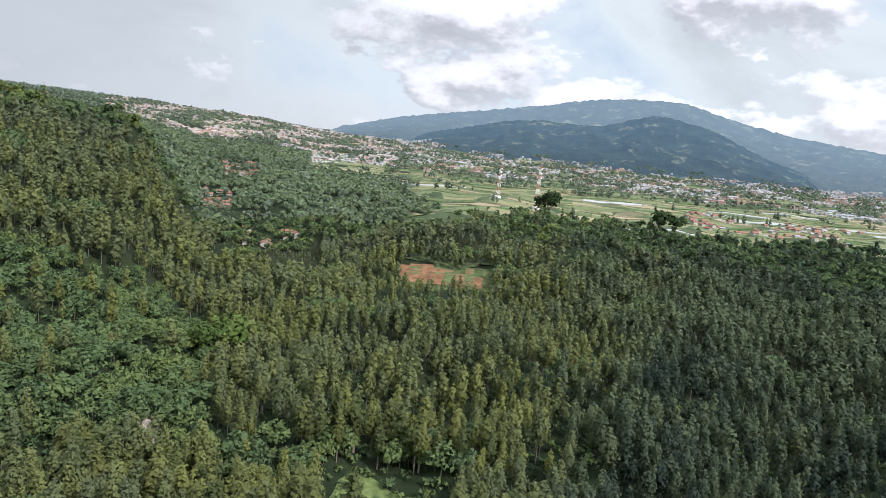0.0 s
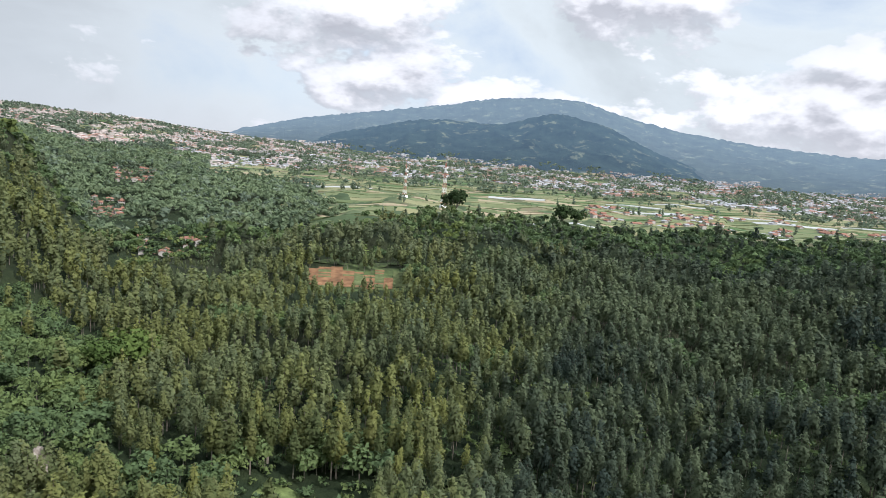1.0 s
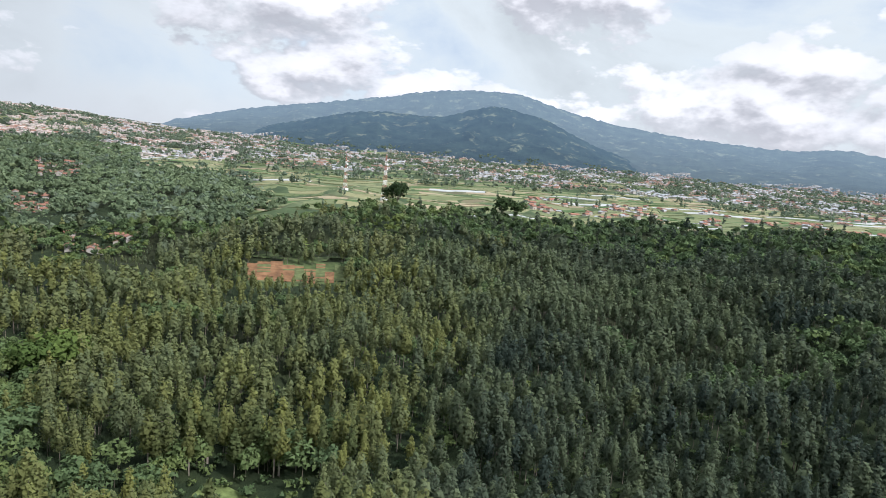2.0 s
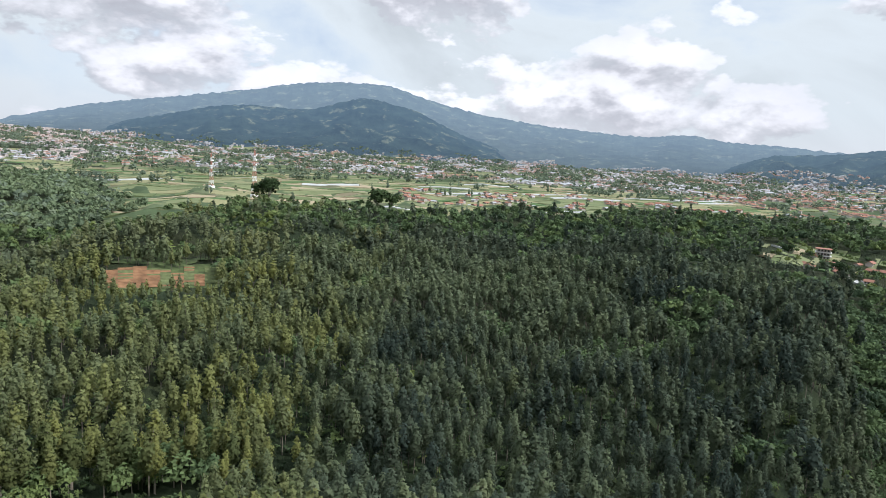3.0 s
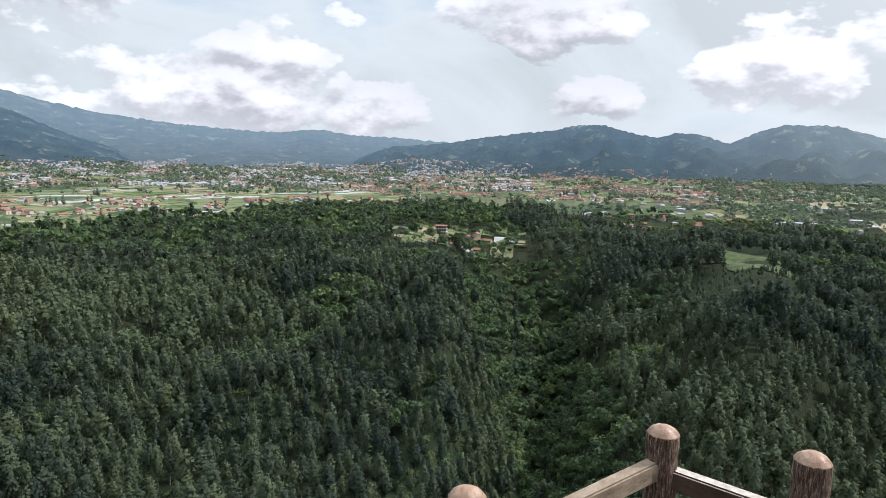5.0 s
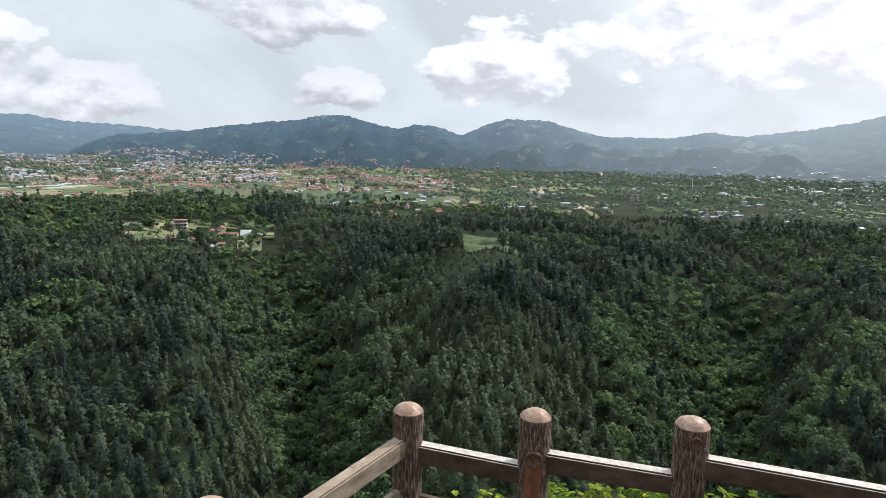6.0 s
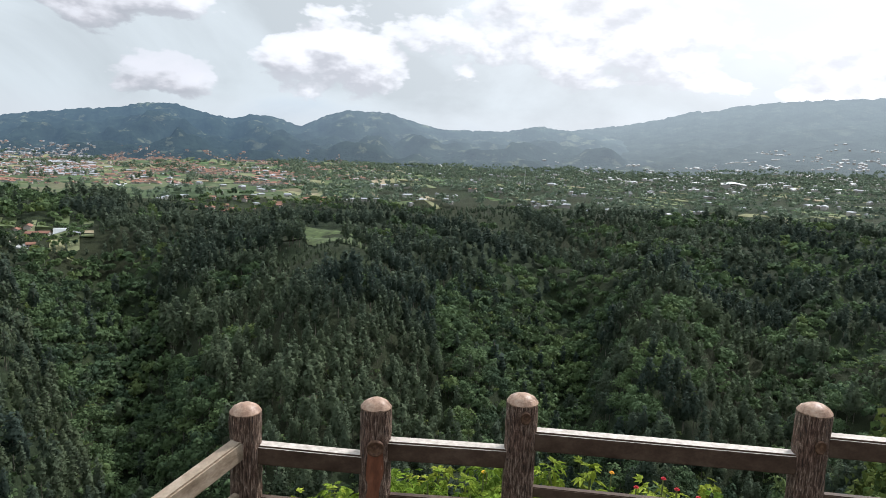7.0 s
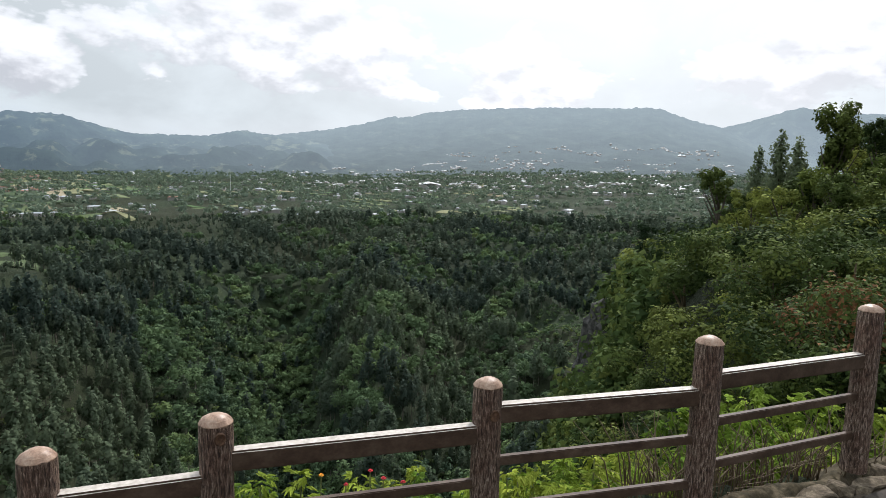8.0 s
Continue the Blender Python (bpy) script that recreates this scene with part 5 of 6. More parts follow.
POSTS = [(1.636, 1.247, 0.508), (2.512, 0.886, 0.523), (2.537, 0.363, 0.554), (2.500, -0.222, 0.612), (2.394, -1.319, 0.659), (2.172, -2.346, 0.809), (2.205, -3.532, 0.866)]


def post_mesh(seed, height=0.9, rad=0.0625):
    """Round post with ridged bark relief and a ragged upper rim."""
    bm = bmesh.new()
    rings, sides = 64, 48
    grid = []
    for i in range(rings):
        z = -height + height * i / (rings - 1) - 0.014
        row = []
        for k in range(sides):
            a = 6.2832 * k / sides
            p = Vector((math.cos(a) * 2.6, math.sin(a) * 2.6, z * 9 + seed * 7.0))
            q = Vector((math.cos(a) * 7.0, math.sin(a) * 7.0, z * 22 + seed * 5.0))
            r = rad * (1 + 0.045 * noise.noise(p) + 0.05 * noise.noise(q)) * (1.05 - 0.05 * i / rings)
            if i == rings - 1:
                z2 = z + 0.006 * noise.noise(q * 0.6)
            else:
                z2 = z
            row.append(bm.verts.new((r * math.cos(a), r * math.sin(a), z2)))
        grid.append(row)
    for i in range(rings - 1):
        for k in range(sides):
            bm.faces.new((grid[i][k], grid[i][(k + 1) % sides], grid[i + 1][(k + 1) % sides], grid[i + 1][k])).smooth = True
    return bm


def cap_mesh(seed, rad=0.0625):
    """A low cone with a ring groove, as a sawn log end."""
    bm = bmesh.new()
    sides, prev = 40, None
    for r, z in ((0.93, -0.022), (1.0, -0.0165), (1.005, -0.0135), (0.975, -0.0105), (0.82, 0.002), (0.795, -0.0025), (0.765, 0.0035), (0.5, 0.0135), (0.25, 0.019), (0.1, 0.0205)):
        row = []
        for k in range(sides):
            a = 6.2832 * k / sides
            n = noise.noise(Vector((math.cos(a) * 1.8, math.sin(a) * 1.8, seed * 4.0 + r)))
            rr = rad * r * (1 + 0.025 * n)
            row.append(bm.verts.new((rr * math.cos(a), rr * math.sin(a), z + 0.0022 * n * (r > 0.4))))
        if prev:
            for k in range(sides):
                bm.faces.new((prev[k], prev[(k + 1) % sides], row[(k + 1) % sides], row[k])).smooth = r < 0.81
        prev = row
    bm.faces.new(prev).smooth = True
    return bm


def rail_mesh(a, b, wide, deep):
    """A beam from a to b with worn edges."""
    a, b = Vector(a), Vector(b)
    d = b - a
    bm = bmesh.new()
    bmesh.ops.create_cube(bm, size=1)
    bmesh.ops.scale(bm, vec=(d.length, wide, deep), verts=bm.verts)
    bmesh.ops.bevel(bm, geom=list(bm.edges), offset=min(wide, deep) * 0.12, segments=2, affect="EDGES")
    yaw, tilt = math.atan2(d.y, d.x), math.asin(d.z / d.length)
    bm.transform(Matrix.Translation((a + b) / 2) @ Matrix.Rotation(yaw, 4, "Z") @ Matrix.Rotation(-tilt, 4, "Y"))
    return bm


def knot_mesh(a, h, tall, size=1.0):
    """An oval branch scar: raised rim round a hollow disc on the post's face."""
    bm = bmesh.new()
    n, prev = 14, None
    for rr, out in ((1.25, 0.0), (1.12, 0.006), (0.95, 0.007), (0.8, 0.003), (0.4, 0.0045), (0.0, 0.005)):
        ring = []
        for k in range(n if rr > 0 else 1):
            t = 6.2832 * k / n
            side, upw = rr * 0.0165 * size * math.cos(t), rr * 0.0165 * size * tall * math.sin(t)
            b_ = a + side / 0.0625
            r_ = 0.0665 + out * size
            ring.append(bm.verts.new((r_ * math.cos(b_), r_ * math.sin(b_), h + upw)))
        if prev:
            for k in range(n):
                j = (k + 1) % n
                if len(ring) == 1:
                    bm.faces.new((prev[k], prev[j], ring[0])).smooth = True
                else:
                    bm.faces.new((prev[k], prev[j], ring[j], ring[k])).smooth = True
        prev = ring
    return bm


def scar_mesh(a):
    """A long bare patch on the face of a post."""
    bm = bmesh.new()
    rows_ = []
    for i in range(12):
        u = i / 11
        half = 0.62 * (0.35 + 0.65 * math.sin(math.pi * min(1, u * 1.3 + 0.12)) ** 0.5) if u < 0.8 else 0.5
        z = -0.175 - 0.64 * u
        rows_.append([bm.verts.new(((0.0672 - 0.003 * abs(k) / 3) * math.cos(a + half * k / 3), (0.0672 - 0.003 * abs(k) / 3) * math.sin(a + half * k / 3), z)) for k in range(-3, 4)])
    for p_, q in zip(rows_[:-1], rows_[1:]):
        for k in range(6):
            bm.faces.new((p_[k], p_[k + 1], q[k + 1], q[k])).smooth = True
    return bm


KNOTS = {2: ((-0.165, -0.05, 1.1, 1.6),), 3: ((-0.058, 0.2, 1.3, 1.0),), 4: ((-0.13, 0.52, 1.4, 1.0),)}
fence = tagged(new("fence"), "brown moulded wood-look concrete fence along the cliff edge", "fence")
for i, (px, py, pz) in enumerate(POSTS):
    p = part("post", post_mesh(i), WOOD_POST, fence)
    p.location = (px, py, pz)
    c = part("cap", cap_mesh(i), CUT_END, p, "pale cut-end cap of the post")
    for h, off, tall, size in KNOTS.get(i, ()):
        to_eye = math.atan2(-py, -px) + off
        part("knot", knot_mesh(to_eye, h, tall, size), KNOT, p, "red-brown knot with raised rim")
    if i == 2:
        part("scar", scar_mesh(math.atan2(-py, -px) - 0.05), SCAR, p, "strip of smooth red-brown bare wood")
# each bay hangs nearly level, so the rails step at the posts: tops of the upper, middle and lower rail at both ends
BAYS = [((0.312, 0.412), (0.09, 0.19), (-0.13, -0.03)), ((0.378, 0.333), (0.148, 0.102), (-0.08, -0.12)), ((0.403, 0.402), (0.165, 0.163), (-0.06, -0.06)),
        ((0.486, 0.475), (0.245, 0.228), (0.02, 0.005)), ((0.558, 0.586), (0.319, 0.358), (0.096, 0.137)), ((0.653, 0.623), (0.429, 0.40), (0.218, 0.182))]
for i, (a, b, bay) in enumerate(zip(POSTS[:-1], POSTS[1:], BAYS)):
    for (za, zb), wide, deep in zip(bay, (0.06, 0.03, 0.03), (0.082, 0.042, 0.042)):
        part("rail", rail_mesh((a[0], a[1], za - deep / 2), (b[0], b[1], zb - deep / 2), wide, deep), TAN_RAIL if i == 0 else RAIL if deep > 0.05 else LOW_RAIL, fence, "tan rail, paler than the others" if i == 0 else "")

# ---- plants and paving at the lookout ----
DARK_BARK = bark_material("dark_bark", (0.05, 0.04, 0.03), (0.13, 0.105, 0.08), 4)
STEM = plain("green_stem", (0.20, 0.22, 0.08), 0.7, 0.4, 6)
DRY = plain("dry_stem", (0.15, 0.11, 0.062), 0.8, 0.5, 8)


def palmate_leaf(size, rs, droop):
    """A five-lobed leaf that hangs from its stalk, pointing along +x."""
    vs, fs = [(0, 0, 0)], []
    for k, a in enumerate((-1.35, -0.7, 0.0, 0.7, 1.35)):
        ln = size * (1.0, 0.85, 0.6)[abs(k - 2)] * rs.uniform(0.85, 1.1)
        w = ln * 0.23
        for t, s in ((0.45, w), (1.0, 0.0), (0.45, -w)):
            x = ln * t * math.cos(a) - s * math.sin(a)
            y = ln * t * math.sin(a) + s * math.cos(a)
            z = -droop * (x * x + 0.5 * y * y) / size + 0.35 * abs(s)
            vs.append((x, y, z))
        o = 1 + 3 * k
        fs += [(0, o + 2, o + 1), (0, o + 1, o)]
    return np.array(vs), np.array(fs)


def leafy_plant(seed, stems=9, leaves=27, tall=0.9, leaf=0.05):
    """A clump of stems, each ending in a whorl of large drooping leaves."""
    rs = np.random.RandomState(900 + seed)
    top = new("leafy_plant")
    lv, lf, tv, tf, no, nt = [], [], [], [], 0, 0
    for s in range(stems):
        a, lean = rs.uniform(0, 6.28), rs.uniform(0.05, 0.32)
        h = (tall - 0.05) * (1.0 if s == 0 else rs.uniform(0.62, 1.0))
        tip = np.array([lean * math.cos(a), lean * math.sin(a), h])
        v, f = tube([(0.03 * math.cos(a), 0.03 * math.sin(a), -0.25), tip * 0.6, tip], [0.009, 0.007, 0.004], 5)
        tv.append(v)
        tf.append(f + nt)
        nt += len(v)
        for k in range(leaves):
            v, f = palmate_leaf(leaf * rs.uniform(0.7, 1.25), rs, rs.uniform(0.3, 1.1))
            yaw, pitch, roll = rs.uniform(0, 6.28), rs.uniform(-0.55, 0.9), rs.uniform(-0.5, 0.5)
            m = np.array(Euler((roll, pitch, yaw)).to_matrix())
            up = tip * (1 - 0.36 * (k / leaves) ** 1.6)
            stalk = m @ np.array([leaf * rs.uniform(0.4, 1.3), 0, 0])
            lv.append(v @ m.T + up + stalk + np.array([0, 0, 0.03]))
            lf.append(f + no)
            no += len(v)
    tri_part("stem_clump", np.concatenate(tv), np.concatenate(tf), STEM, top)
    tri_part("leaves", np.concatenate(lv), np.concatenate(lf), SUNFLOWER_LEAF, top)
    return tagged(top, "bright green leafy plant with lobed leaves behind the fence", "plant", "leafy plants behind the fence")


def near_z(x, y):
    return float(ground_z(np.array([x]), np.array([y]))[0])


def plant_copies(protos, places):
    used = set()
    for i, (x, y, turn, s) in enumerate(places):
        k = i % len(protos)
        ob = protos[k] if k not in used else copy_thing(protos[k], Matrix())
        used.add(k)
        ob.matrix_basis = pose(x, y, near_z(x, y) - 0.04, 0, 0, turn) @ Matrix.Diagonal((s, s, s, 1))


def crop_top(az, r):
    """Height that the tops of the leafy plants reach."""
    return 1.6 + r * math.tan(radians(float(np.interp(az, [66, 75, 84, 92, 99, 116, 123, 127, 135, 143, 150], [-30, -28.7, -28, -27.3, -26, -26.3, -26.1, -24.5, -20.6, -16.3, -13.5]))))


def fence_plants():
    rs = np.random.RandomState(77)
    places = []
    spots = [(x, y) for y in np.arange(1.5, -2.3, -0.17) for x in (2.95, 3.3, 3.65)]
    for i, (x, y) in enumerate(spots):
        az = math.degrees(math.atan2(x, y))
        thin = 102.5 < az < 111.0 or 116.5 < az < 121
        if rs.uniform() < (0.3 if thin else 0.9):
            x, y = x + rs.uniform(-0.1, 0.1), y + rs.uniform(-0.08, 0.08)
            top = crop_top(az, math.hypot(x, y)) - (rs.uniform(0.12, 0.35) if thin else rs.uniform(0, 0.16))
            places.append((x, y, rs.uniform(0, 360), min(1.3, max(0.5, (top - near_z(x, y) + 0.04) / 0.92))))
    for i in range(80):
        az = rs.uniform(121, 153)
        r = rs.uniform(3.7, 5.8) + min(1.0, max(0, az - 130) * 0.2) + max(0, az - 132) * 0.14
        x, y = at(az, r)
        top = crop_top(az, r) - rs.uniform(0.0, 0.35) - (0.25 if i % 4 == 0 else 0)
        places.append((x, y, rs.uniform(0, 360), min(2.0, max(0.4, (top - near_z(x, y) + 0.04) / 0.92))))
    plant_copies([leafy_plant(i) for i in range(7)], places)


fence_plants()

PETAL = {"red": plain("red_petals", (0.55, 0.03, 0.04), 0.5, 0.2, 30), "orange": plain("orange_petals", (0.80, 0.36, 0.02), 0.5, 0.2, 30),
         "yellow": plain("yellow_petals", (0.85, 0.55, 0.03), 0.5, 0.2, 30)}


def flower(colour, az, r, z_top, seed):
    rs = np.random.RandomState(seed)
    top = tagged(new("flower"), f"small {colour} flower on a thin leafy stem", "flower")
    x, y = at(az, r)
    z0 = near_z(x, y)
    h = z_top - z0
    v, f = tube([(0, 0, -0.05), (0.01, 0.01, h * 0.5), (0, 0, h)], [0.006, 0.005, 0.004], 5)
    tri_part("stem", v, f, STEM, top)
    lv, lf, n = [], [], 0
    for k in range(34):
        a, q = rs.uniform(0, 6.28), rs.uniform(0.3, 0.96)
        m = np.array(Euler((rs.uniform(-0.4, 0.4), rs.uniform(-0.2, 0.6), a)).to_matrix())
        s = 0.045 * rs.uniform(0.7, 1.2)
        v = np.array([(0, 0, 0), (s * 0.5, s * 0.28, 0.006), (s, 0, -0.01), (s * 0.5, -s * 0.28, 0.006)]) @ m.T + np.array([0, 0, h * q])
        lv.append(v)
        lf += [(n, n + 1, n + 2), (n, n + 2, n + 3)]
        n += 4
    tri_part("leaves", np.concatenate(lv), np.array(lf), SUNFLOWER_LEAF, top)
    bm = bmesh.new()
    for ring, (rad, zz, cnt) in enumerate(((0.0155, 0.003, 11), (0.010, 0.007, 8))):
        for k in range(cnt):
            a = 6.2832 * k / cnt + ring * 0.3
            c, s_ = math.cos(a), math.sin(a)
            vs = [bm.verts.new(p) for p in ((0.003 * c, 0.003 * s_, zz), (rad * 0.7 * c - 0.0045 * s_, rad * 0.7 * s_ + 0.0045 * c, zz + 0.004), (rad * c, rad * s_, zz - 0.002), (rad * 0.7 * c + 0.0045 * s_, rad * 0.7 * s_ - 0.0045 * c, zz + 0.004))]
            bm.faces.new(vs)
    bmesh.ops.create_icosphere(bm, subdivisions=2, radius=0.005, matrix=Matrix.Translation((0, 0, 0.006)))
    b_ = part("bloom", bm, PETAL[colour], top)
    b_.location = (0, 0, h)
    top.location = (x, y, z0)
    return top


for c_, az_, el_ in (("orange", 104.0, -26.6), ("yellow", 92.5, -27.6), ("red", 106.2, -27.4), ("red", 108.4, -26.4), ("red", 109.6, -27.0),
                     ("red", 110.2, -28.2), ("red", 111.4, -27.3)):
    flower(c_, az_, 3.35, 1.6 + 3.35 * math.tan(radians(el_)), int(az_ * 10))


# dry stems under the fence rails
def dry_stalks():
    rs = np.random.RandomState(5)
    vs, fs, n = [], [], 0
    for k in range(1100):
        az = rs.uniform(131, 151)
        r = float(rim(np.array([az]))[0]) + rs.uniform(-0.22, 1.0)
        x, y = at(az, r)
        z = near_z(x, y)
        h, lx, ly = rs.uniform(0.08, 0.4), *rs.uniform(-0.26, 0.26, 2)
        v, f = tube([(x, y, z - 0.3), (x + lx * 0.4, y + ly * 0.4, z + h * 0.5), (x + lx, y + ly, z + h)], [0.005, 0.004, 0.002], 4)
        vs.append(v)
        fs.append(f + n)
        n += len(v)
    ob = mesh_object("dry_stalks", np.concatenate(vs), np.concatenate(fs), [DRY])
    tagged(ob, "thin dry brown stalks along the fence foot", "dry grass", kind="stuff")


dry_stalks()


# ---- overgrown spur beside the path ----
def hill_bush(seed, mat, label, n=850, size=0.07, width=0.5, tips=None):
    rs = np.random.RandomState(40 + seed)
    top = new("bush")
    v, f = tube([(0, 0, -0.1), (0.02, 0.01, 0.3), (0.03, 0, 0.6)], [0.03, 0.02, 0.006], 5)
    for a in rs.uniform(0, 6.28, 4):
        lv, lf = tube([(0, 0, 0.05), (0.15 * math.cos(a), 0.15 * math.sin(a), 0.35), (0.3 * math.cos(a), 0.3 * math.sin(a), 0.55)], [0.018, 0.01, 0.003], 4)
        f = np.concatenate([f, lf + len(v)])
        v = np.concatenate([v, lv])
    tri_part("branch_frame", v, f, DRY, top)
    k = 11
    cen = np.stack([rs.uniform(-1, 1, k) * width, rs.uniform(-1, 1, k) * width, rs.uniform(0.2, 0.72, k)], 1)
    lr = rs.uniform(0.14, 0.28, k)
    pick = rs.randint(0, k, n)
    d = rs.normal(0, 1, (n, 3))
    d[:, 2] = d[:, 2] * 0.9 + 0.25
    d /= np.linalg.norm(d, axis=1)[:, None]
    c = cen[pick] + d * lr[pick][:, None] * rs.uniform(0.55, 1.1, (n, 1))
    outer = (c[:, 2] > 0.5) & (rs.uniform(0, 1, n) < 0.4) if tips else np.zeros(n, bool)
    cv, cf, cn = leaf_tris(c[~outer], size, d[~outer], rs, 0.5)
    tri_part("foliage", cv, cf, mat, top, cn)
    if tips:
        cv, cf, cn = leaf_tris(c[outer], size, d[outer], rs, 0.5)
        tri_part("young_leaves", cv, cf, tips, top, cn)
    return tagged(top, label, "bush", "bushes on the spur")


def hill_place(s, side):
    d = (HILL_B - HILL_A).normalized()
    return HILL_A.x + d.x * s - d.y * side, HILL_A.y + d.y * s + d.x * side


THICKET = foliage("thicket_leaves", (0.04, 0.07, 0.022), (0.085, 0.125, 0.035), (0.19, 0.22, 0.055), 0.12, False, 0.25, 0.6)


def spur_plants():
    rs = np.random.RandomState(19)
    protos = [hill_bush(i, HILLSIDE, "dense sunlit bush on the overgrown spur") for i in range(6)]
    protos += [hill_bush(10 + i, SHADY, "dark green bush on the overgrown spur") for i in range(3)]
    length = (HILL_B - HILL_A).length
    done, used = [], set()
    for i in range(4000):
        s, side = rs.uniform(3, length + 9), rs.uniform(-24, 15)
        x, y = hill_place(s, side)
        far = min(1.0, s / length)
        gap = 1.0 + 1.5 * far
        if any((x - a) ** 2 + (y - b) ** 2 < gap * gap for a, b in done) or math.hypot(x, y) < 9:
            continue
        done.append((x, y))
        k = len(done) % len(protos)
        ob = protos[k] if k not in used else copy_thing(protos[k], Matrix())
        used.add(k)
        h = (1.2 + 2.2 * far) * rs.uniform(0.75, 1.35)
        ob.matrix_basis = pose(x, y, near_z(x, y) - 0.35, 0, 0, rs.uniform(0, 360)) @ Matrix.Diagonal((h * 1.15, h * 1.15, h, 1))
        if len(done) >= 130:
            break
    fine = [hill_bush(50 + i, SHADY, "leafy green bush beside the path", 1600, 0.044) for i in range(4)]
    for i in range(150):
        az = rs.uniform(126, 151)
        r = rs.uniform(9, 32) if i % 3 else rs.uniform(6.5, 14)
        x, y = at(az, r)
        ob = fine[i] if i < len(fine) else copy_thing(fine[i % len(fine)], Matrix())
        h = (0.75 + 0.05 * r) * rs.uniform(0.75, 1.25)
        ob.matrix_basis = pose(x, y, near_z(x, y) - 0.3, 0, 0, rs.uniform(0, 360)) @ Matrix.Diagonal((h * 1.2, h * 1.2, h, 1))
    # the rest of the thicket, on the steep flank and near the path
    shapes = []
    for i in range(5):
        k, n = 9, 140
        q = np.random.RandomState(70 + i)
        cen = np.stack([q.uniform(-1, 1, k) * 0.5, q.uniform(-1, 1, k) * 0.5, q.uniform(0.1, 0.7, k)], 1)
        lr = q.uniform(0.16, 0.3, k)
        pick = q.randint(0, k, n)
        d = q.normal(0, 1, (n, 3))
        d /= np.linalg.norm(d, axis=1)[:, None]
        shapes.append(proto(clump_tris(cen[pick] + d * lr[pick][:, None] * q.uniform(0.6, 1.1, (n, 1)), 0.155, d, q, 0.5)))
    spots, hs = [], []
    for i in range(900):
        steep = i % 3 > 0
        s = rs.uniform(2, length + 12)
        side = rs.uniform(4, 20) if steep else rs.uniform(-26, 6)
        x, y = hill_place(s, side)
        if math.hypot(x, y) < 30:
            continue
        spots.append((x, y, near_z(x, y) - 0.5))
        hs.append((0.9 + 2.3 * min(1, s / length)) * rs.uniform(0.7, 1.3))
    for i in range(1000):
        s = rs.uniform(6, length + 6)
        lip = 8 * min(1.0, max(0.12, s / length))
        x, y = hill_place(s, lip + rs.uniform(-0.5, 9))
        if math.hypot(x, y) > 30:
            spots.append((x, y, near_z(x, y) - 0.3))
            hs.append(rs.uniform(1.3, 2.6))
    thicket = scatter_forest("thicket", "tangled green undergrowth covering the spur", np.array(spots), np.array(hs), shapes, [THICKET], rs)
    thicket["category"] = "undergrowth"
    for i, (az, r, h) in enumerate(((146.2, 11, 1.9), (148.4, 10.5, 2.1), (150.2, 12, 2.2), (144.6, 12.5, 1.7))):
        ob = hill_bush(30 + i, SHADY, "green bush with rusty red-tinged young leaves", 2600, 0.032, 0.5, RUSTY)
        x, y = at(az, r)
        ob.matrix_basis = pose(x, y, near_z(x, y) - 0.3, 0, 0, az * 30) @ Matrix.Diagonal((h, h, h, 1))


spur_plants()


def spur_tree(az, r, top_el, kind, seed, fat=1.0):
    x, y = at(az, r)
    z0 = near_z(x, y) - 0.3
    h = 1.6 + r * math.tan(radians(top_el)) - z0
    if kind == "pine":
        ob = new("conifer")
        v, f = TALL
        tri_part("trunk", v, f, DARK_BARK, ob)
        cv, cf, cn = pine_crown(2600, 600 + seed, 0.03, 0.2, 0.2, 40)
        tri_part("crown", cv, cf, PINE_ONE, ob, cn)
        tagged(ob, "dark conifer standing above the bushes", "tree")
    else:
        ob = new("tree")
        rs = np.random.RandomState(seed)
        v, f = tube([(0, 0, -0.02), (0.02, 0, 0.3), (0.0, 0.02, 0.75)], [0.022, 0.017, 0.006], 6)
        for a in rs.uniform(0, 6.28, 7):
            b0 = rs.uniform(0.2, 0.5)
            lv, lf = tube([(0.01, 0, b0), (0.1 * math.cos(a), 0.1 * math.sin(a), b0 + 0.2), (0.17 * math.cos(a), 0.17 * math.sin(a), b0 + 0.34)], [0.012, 0.008, 0.003], 4)
            f = np.concatenate([f, lf + len(v)])
            v = np.concatenate([v, lv])
        tri_part("trunk", v, f, DARK_BARK, ob)
        n, k, low = {"open": (1900, 16, 0.62), "leafy": (3400, 30, 0.48)}.get(kind, (2600, 24, 0.3))
        lift = np.linspace(low, 0.9, k)
        wide = 0.19 * np.sin(np.clip((lift - low) / (0.96 - low), 0.12, 1) * 2.6) ** 0.7
        turn_ = rs.uniform(0, 6.28, k)
        wide = wide * rs.uniform(0.25, 1.0, k)
        cen = np.stack([wide * np.cos(turn_), wide * np.sin(turn_), lift], 1)
        lr = rs.uniform(0.045, 0.085, k)
        pick = rs.randint(0, k, n)
        d = rs.normal(0, 1, (n, 3))
        d /= np.linalg.norm(d, axis=1)[:, None]
        cv, cf, cn = leaf_tris(cen[pick] + d * lr[pick][:, None] * rs.uniform(0.5, 1.1, (n, 1)), 0.026, d, rs, 0.4)
        # leafy and open crowns get their backlit shade from the darker leaf colour
        tri_part("crown", cv, cf, {"leafy": SHADY, "green": HILLSIDE, "open": SHADY}.get(kind, DUSK), ob, cn)
        tagged(ob, "slender leafy tree rising above the bushes of the spur", "tree")
    ob.matrix_basis = pose(x, y, z0, 0, 0, seed * 40) @ Matrix.Diagonal((h * fat, h * fat, h, 1))


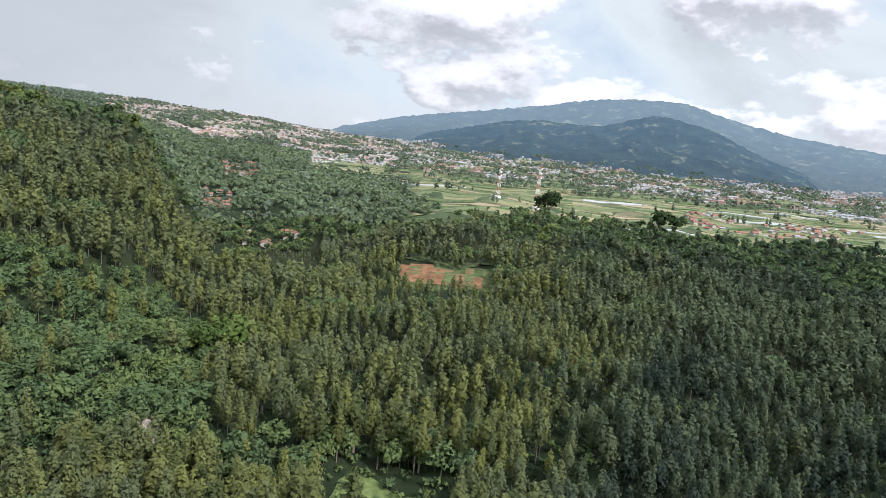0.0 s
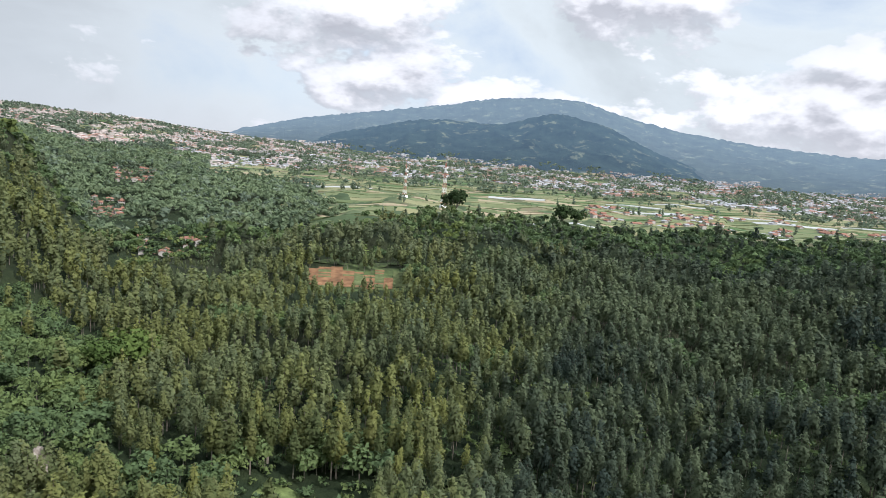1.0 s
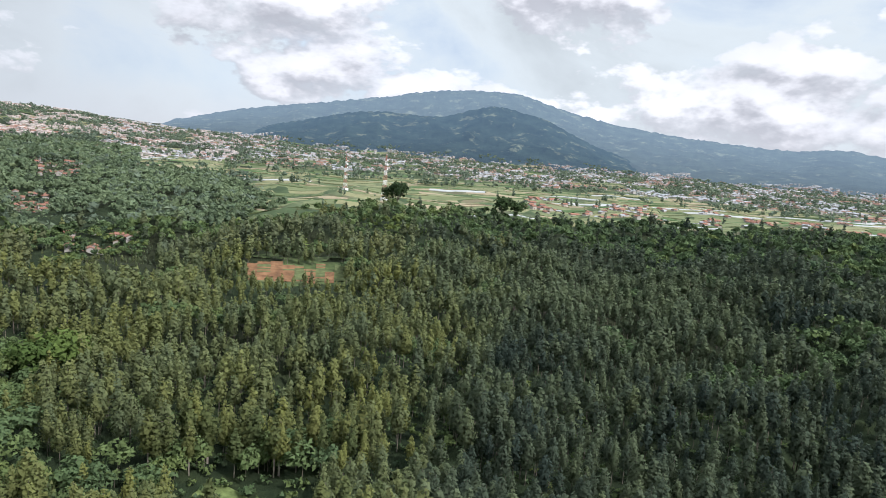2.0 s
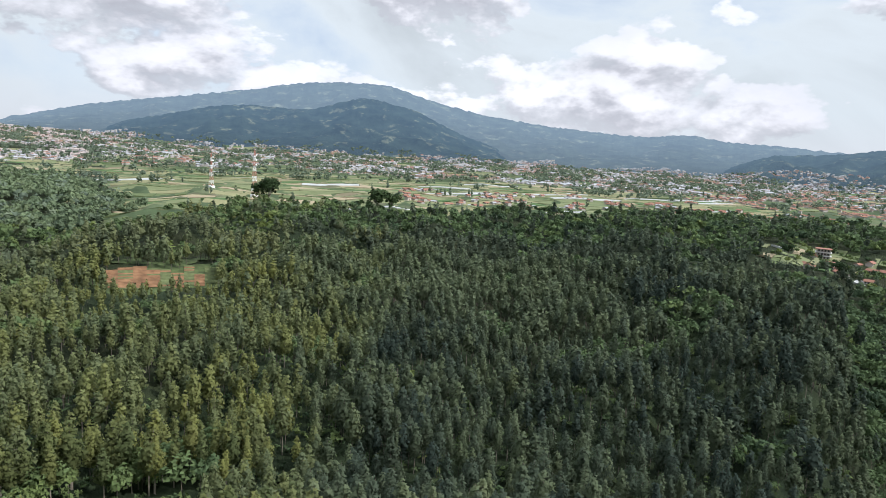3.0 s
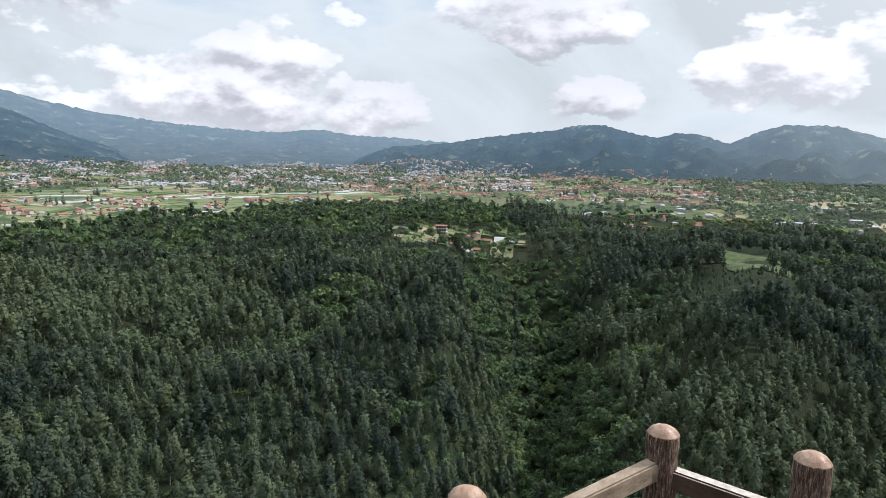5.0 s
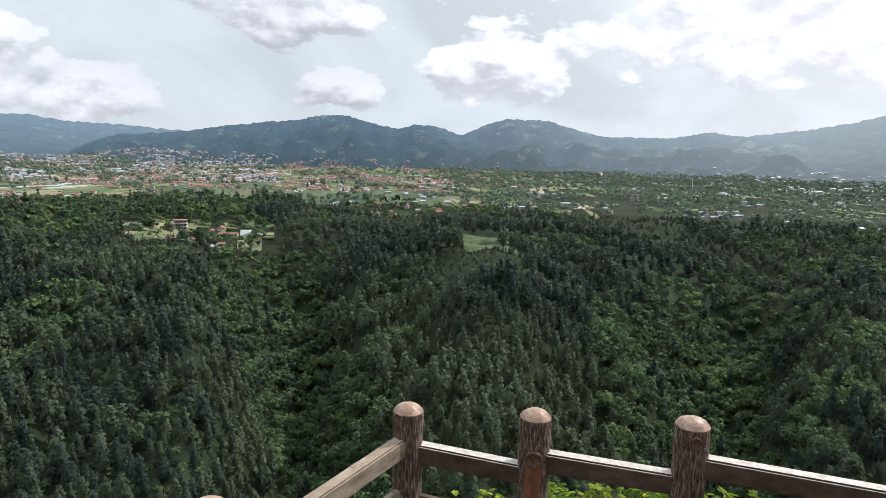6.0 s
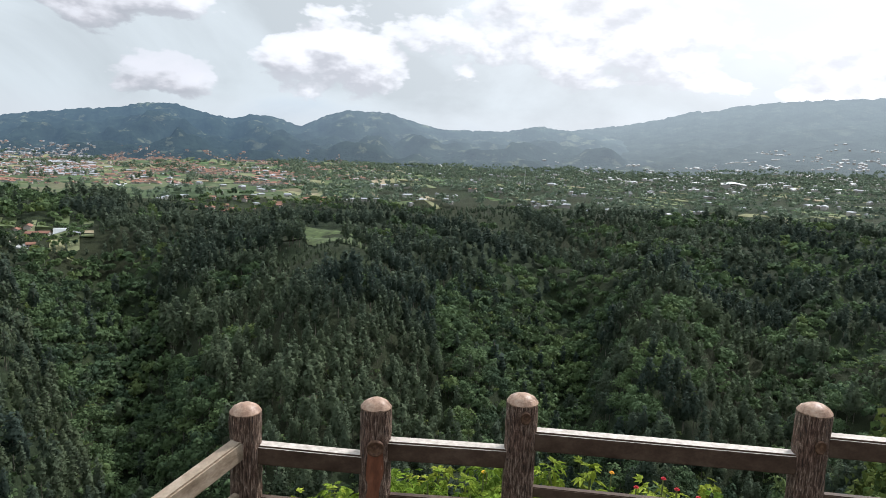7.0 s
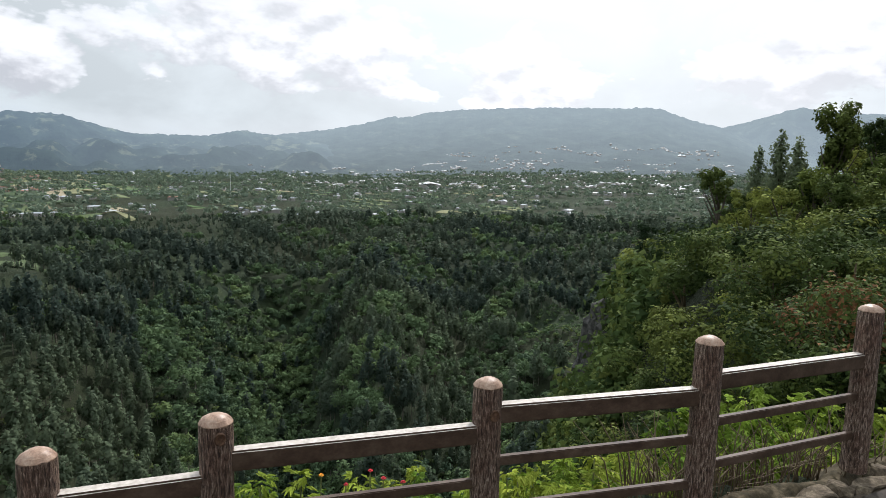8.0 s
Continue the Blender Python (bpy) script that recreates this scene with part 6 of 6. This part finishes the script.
for row in ((137.1, 62, 0.2, "open", 1, 1.15), (144.6, 40, 5.2, "leafy", 2, 0.95), (141.1, 48, 3.0, "pine", 3, 0.9), (139.6, 55, 1.7, "pine", 4, 0.8),
            (142.3, 46, 2.6, "pine", 5, 0.9), (147.6, 34, 4.2, "leafy", 6, 0.9), (150.5, 30, 5.4, "leafy", 7, 1.0), (131.9, 60, -4.6, "dark", 8, 1.15),
            (146.2, 44, 3.4, "leafy", 9, 0.9), (148.8, 45, 3.6, "leafy", 11, 1.0)):
    spur_tree(*row)
_rs = np.random.RandomState(31)
for k_ in range(18):
    az_ = 138.5 + 13 * (k_ + _rs.uniform(0, 0.8)) / 18
    spur_tree(az_, _rs.uniform(24, 48), float(np.interp(az_, [137, 140, 144, 148, 151], [-2.9, -1.2, 0.6, 2.0, 3.0])) + _rs.uniform(-1.2, 0.6), "green" if k_ % 3 else "leafy", 40 + k_, _rs.uniform(0.95, 1.3))

for i_, (az_, el_, r_, sz_) in enumerate(((128.3, -15.8, 60, (1.7, 1.6, 4.2)), (129.3, -16.6, 58, (1.5, 1.8, 4.6)), (127.7, -17.6, 61, (1.5, 1.4, 3.2)), (130.2, -16.4, 56, (1.3, 1.5, 3.8)),
                                          (129.0, -19.4, 58, (1.4, 1.6, 4.0)), (134.4, -20.6, 27, (0.9, 0.9, 1.9)), (131.5, -20.8, 40, (1.0, 1.1, 2.4)))):
    rock("cliff_rock", "grey weathered rock of the cliff face", az_, r_, sz_, 20 + i_, 0.0, CLIFF, 1.6 + r_ * math.tan(radians(el_)))

# ---- paving inside the fence ----
STONE = painted("worn_stone", (0.035, 0.028, 0.02), (0.08, 0.062, 0.043), (0.15, 0.118, 0.085), 9, 0.9)
RUBBLE = painted("beige_rubble", (0.05, 0.038, 0.025), (0.125, 0.098, 0.066), (0.26, 0.21, 0.145), 22, 0.92)
PAVER = painted("grey_paver", (0.024, 0.019, 0.015), (0.046, 0.038, 0.03), (0.08, 0.066, 0.052), 12, 0.85)


def paving():
    base = tagged(new("pavement"), "worn grey brick paving with rough stone edging", "pavement", kind="structure")
    bm = bmesh.new()
    box(bm, -1.2, 2.05, -5.6, 1.0, -0.5, -0.085)
    part("bed", bm, STONE, base)
    bm = bmesh.new()
    box(bm, -0.048, 0.048, -0.098, 0.098, -0.03, 0.03)
    bmesh.ops.bevel(bm, geom=[e for e in bm.edges if e.verts[0].co.z > 0 and e.verts[1].co.z > 0], offset=0.006, segments=1, affect="EDGES")
    first = part("paver", bm, PAVER, base)
    rs = random.Random(4)
    spots = []
    for i in range(25):
        for j in range(12):
            spots.append((0.05 + i * 0.102, -5.0 + j * 0.202 - (0.1 if i % 2 else 0)))
    for k, (x, y) in enumerate([p for p in spots if p[0] - 0.35 < 2.04]):
        ob = first if k == 0 else new("paver", first.data)
        ob.parent = base
        ob.matrix_basis = pose(x - 0.35, y + 0.2, -0.078 + rs.uniform(-0.004, 0.004), rs.uniform(-1, 1), rs.uniform(-1, 1), rs.uniform(-1.5, 1.5))
    # rough edging stones along the fence foot
    y, k = -2.2, 0
    while y > -4.6:
        ln = rs.uniform(0.07, 0.26)
        bm = bmesh.new()
        bmesh.ops.create_icosphere(bm, subdivisions=3, radius=0.6)
        for v in bm.verts:
            n = noise.noise_vector(v.co * 1.6 + Vector((k * 3.0, 0, 0))) * 0.26 + noise.noise_vector(v.co * 5.0 + Vector((0, k * 2.0, 0))) * 0.07
            v.co = Vector((max(-0.5, min(0.5, v.co.x)), max(-0.5, min(0.5, v.co.y)), max(-0.42, min(0.42, v.co.z)))) + n
        bmesh.ops.scale(bm, vec=(rs.uniform(0.09, 0.16), ln, rs.uniform(0.06, 0.11)), verts=bm.verts)
        ob = part("edging_stone", bm, RUBBLE, base)
        ob.matrix_basis = pose(2.12 + rs.uniform(-0.05, 0.03), y - ln / 2, -0.085 + rs.uniform(-0.015, 0.01), rs.uniform(-8, 8), rs.uniform(-10, 10), rs.uniform(-14, 14))
        y -= ln * 0.9 + rs.uniform(0.0, 0.05)
        k += 1


def earth_bank():
    """A low ridge of dry trodden earth between the paving and the drop."""
    nu, nv = 26, 90
    us, vs_ = np.meshgrid(np.linspace(0, 1, nu), np.linspace(0, 1, nv))
    x = 2.17 + 0.24 * us + 0.05 * rough_noise(us * 0 + vs_ * 3, vs_ * 0, 0.9)
    y = -1.9 - 3.0 * vs_
    hump = np.sin(np.pi * np.clip(us * 1.15, 0, 1)) ** 0.7
    z = -0.19 + 0.10 * hump + 0.012 * rough_noise(x, y, 0.16) + 0.006 * rough_noise(x, y, 0.05)
    idx = np.arange(nu * nv).reshape(nv, nu)
    f = np.stack([idx[:-1, :-1], idx[:-1, 1:], idx[1:, 1:], idx[1:, :-1]], -1).reshape(-1, 4)
    ob = mesh_object("earth_bank", np.stack([x, y, z], -1).reshape(-1, 3), f, [EARTH], smooth_faces=True)
    tagged(ob, "low bank of dry beige earth beside the paving", "earth", kind="structure")


EARTH = painted("dry_earth", (0.025, 0.022, 0.012), (0.075, 0.06, 0.034), (0.17, 0.135, 0.085), 14, 0.95)
earth_bank()


paving()
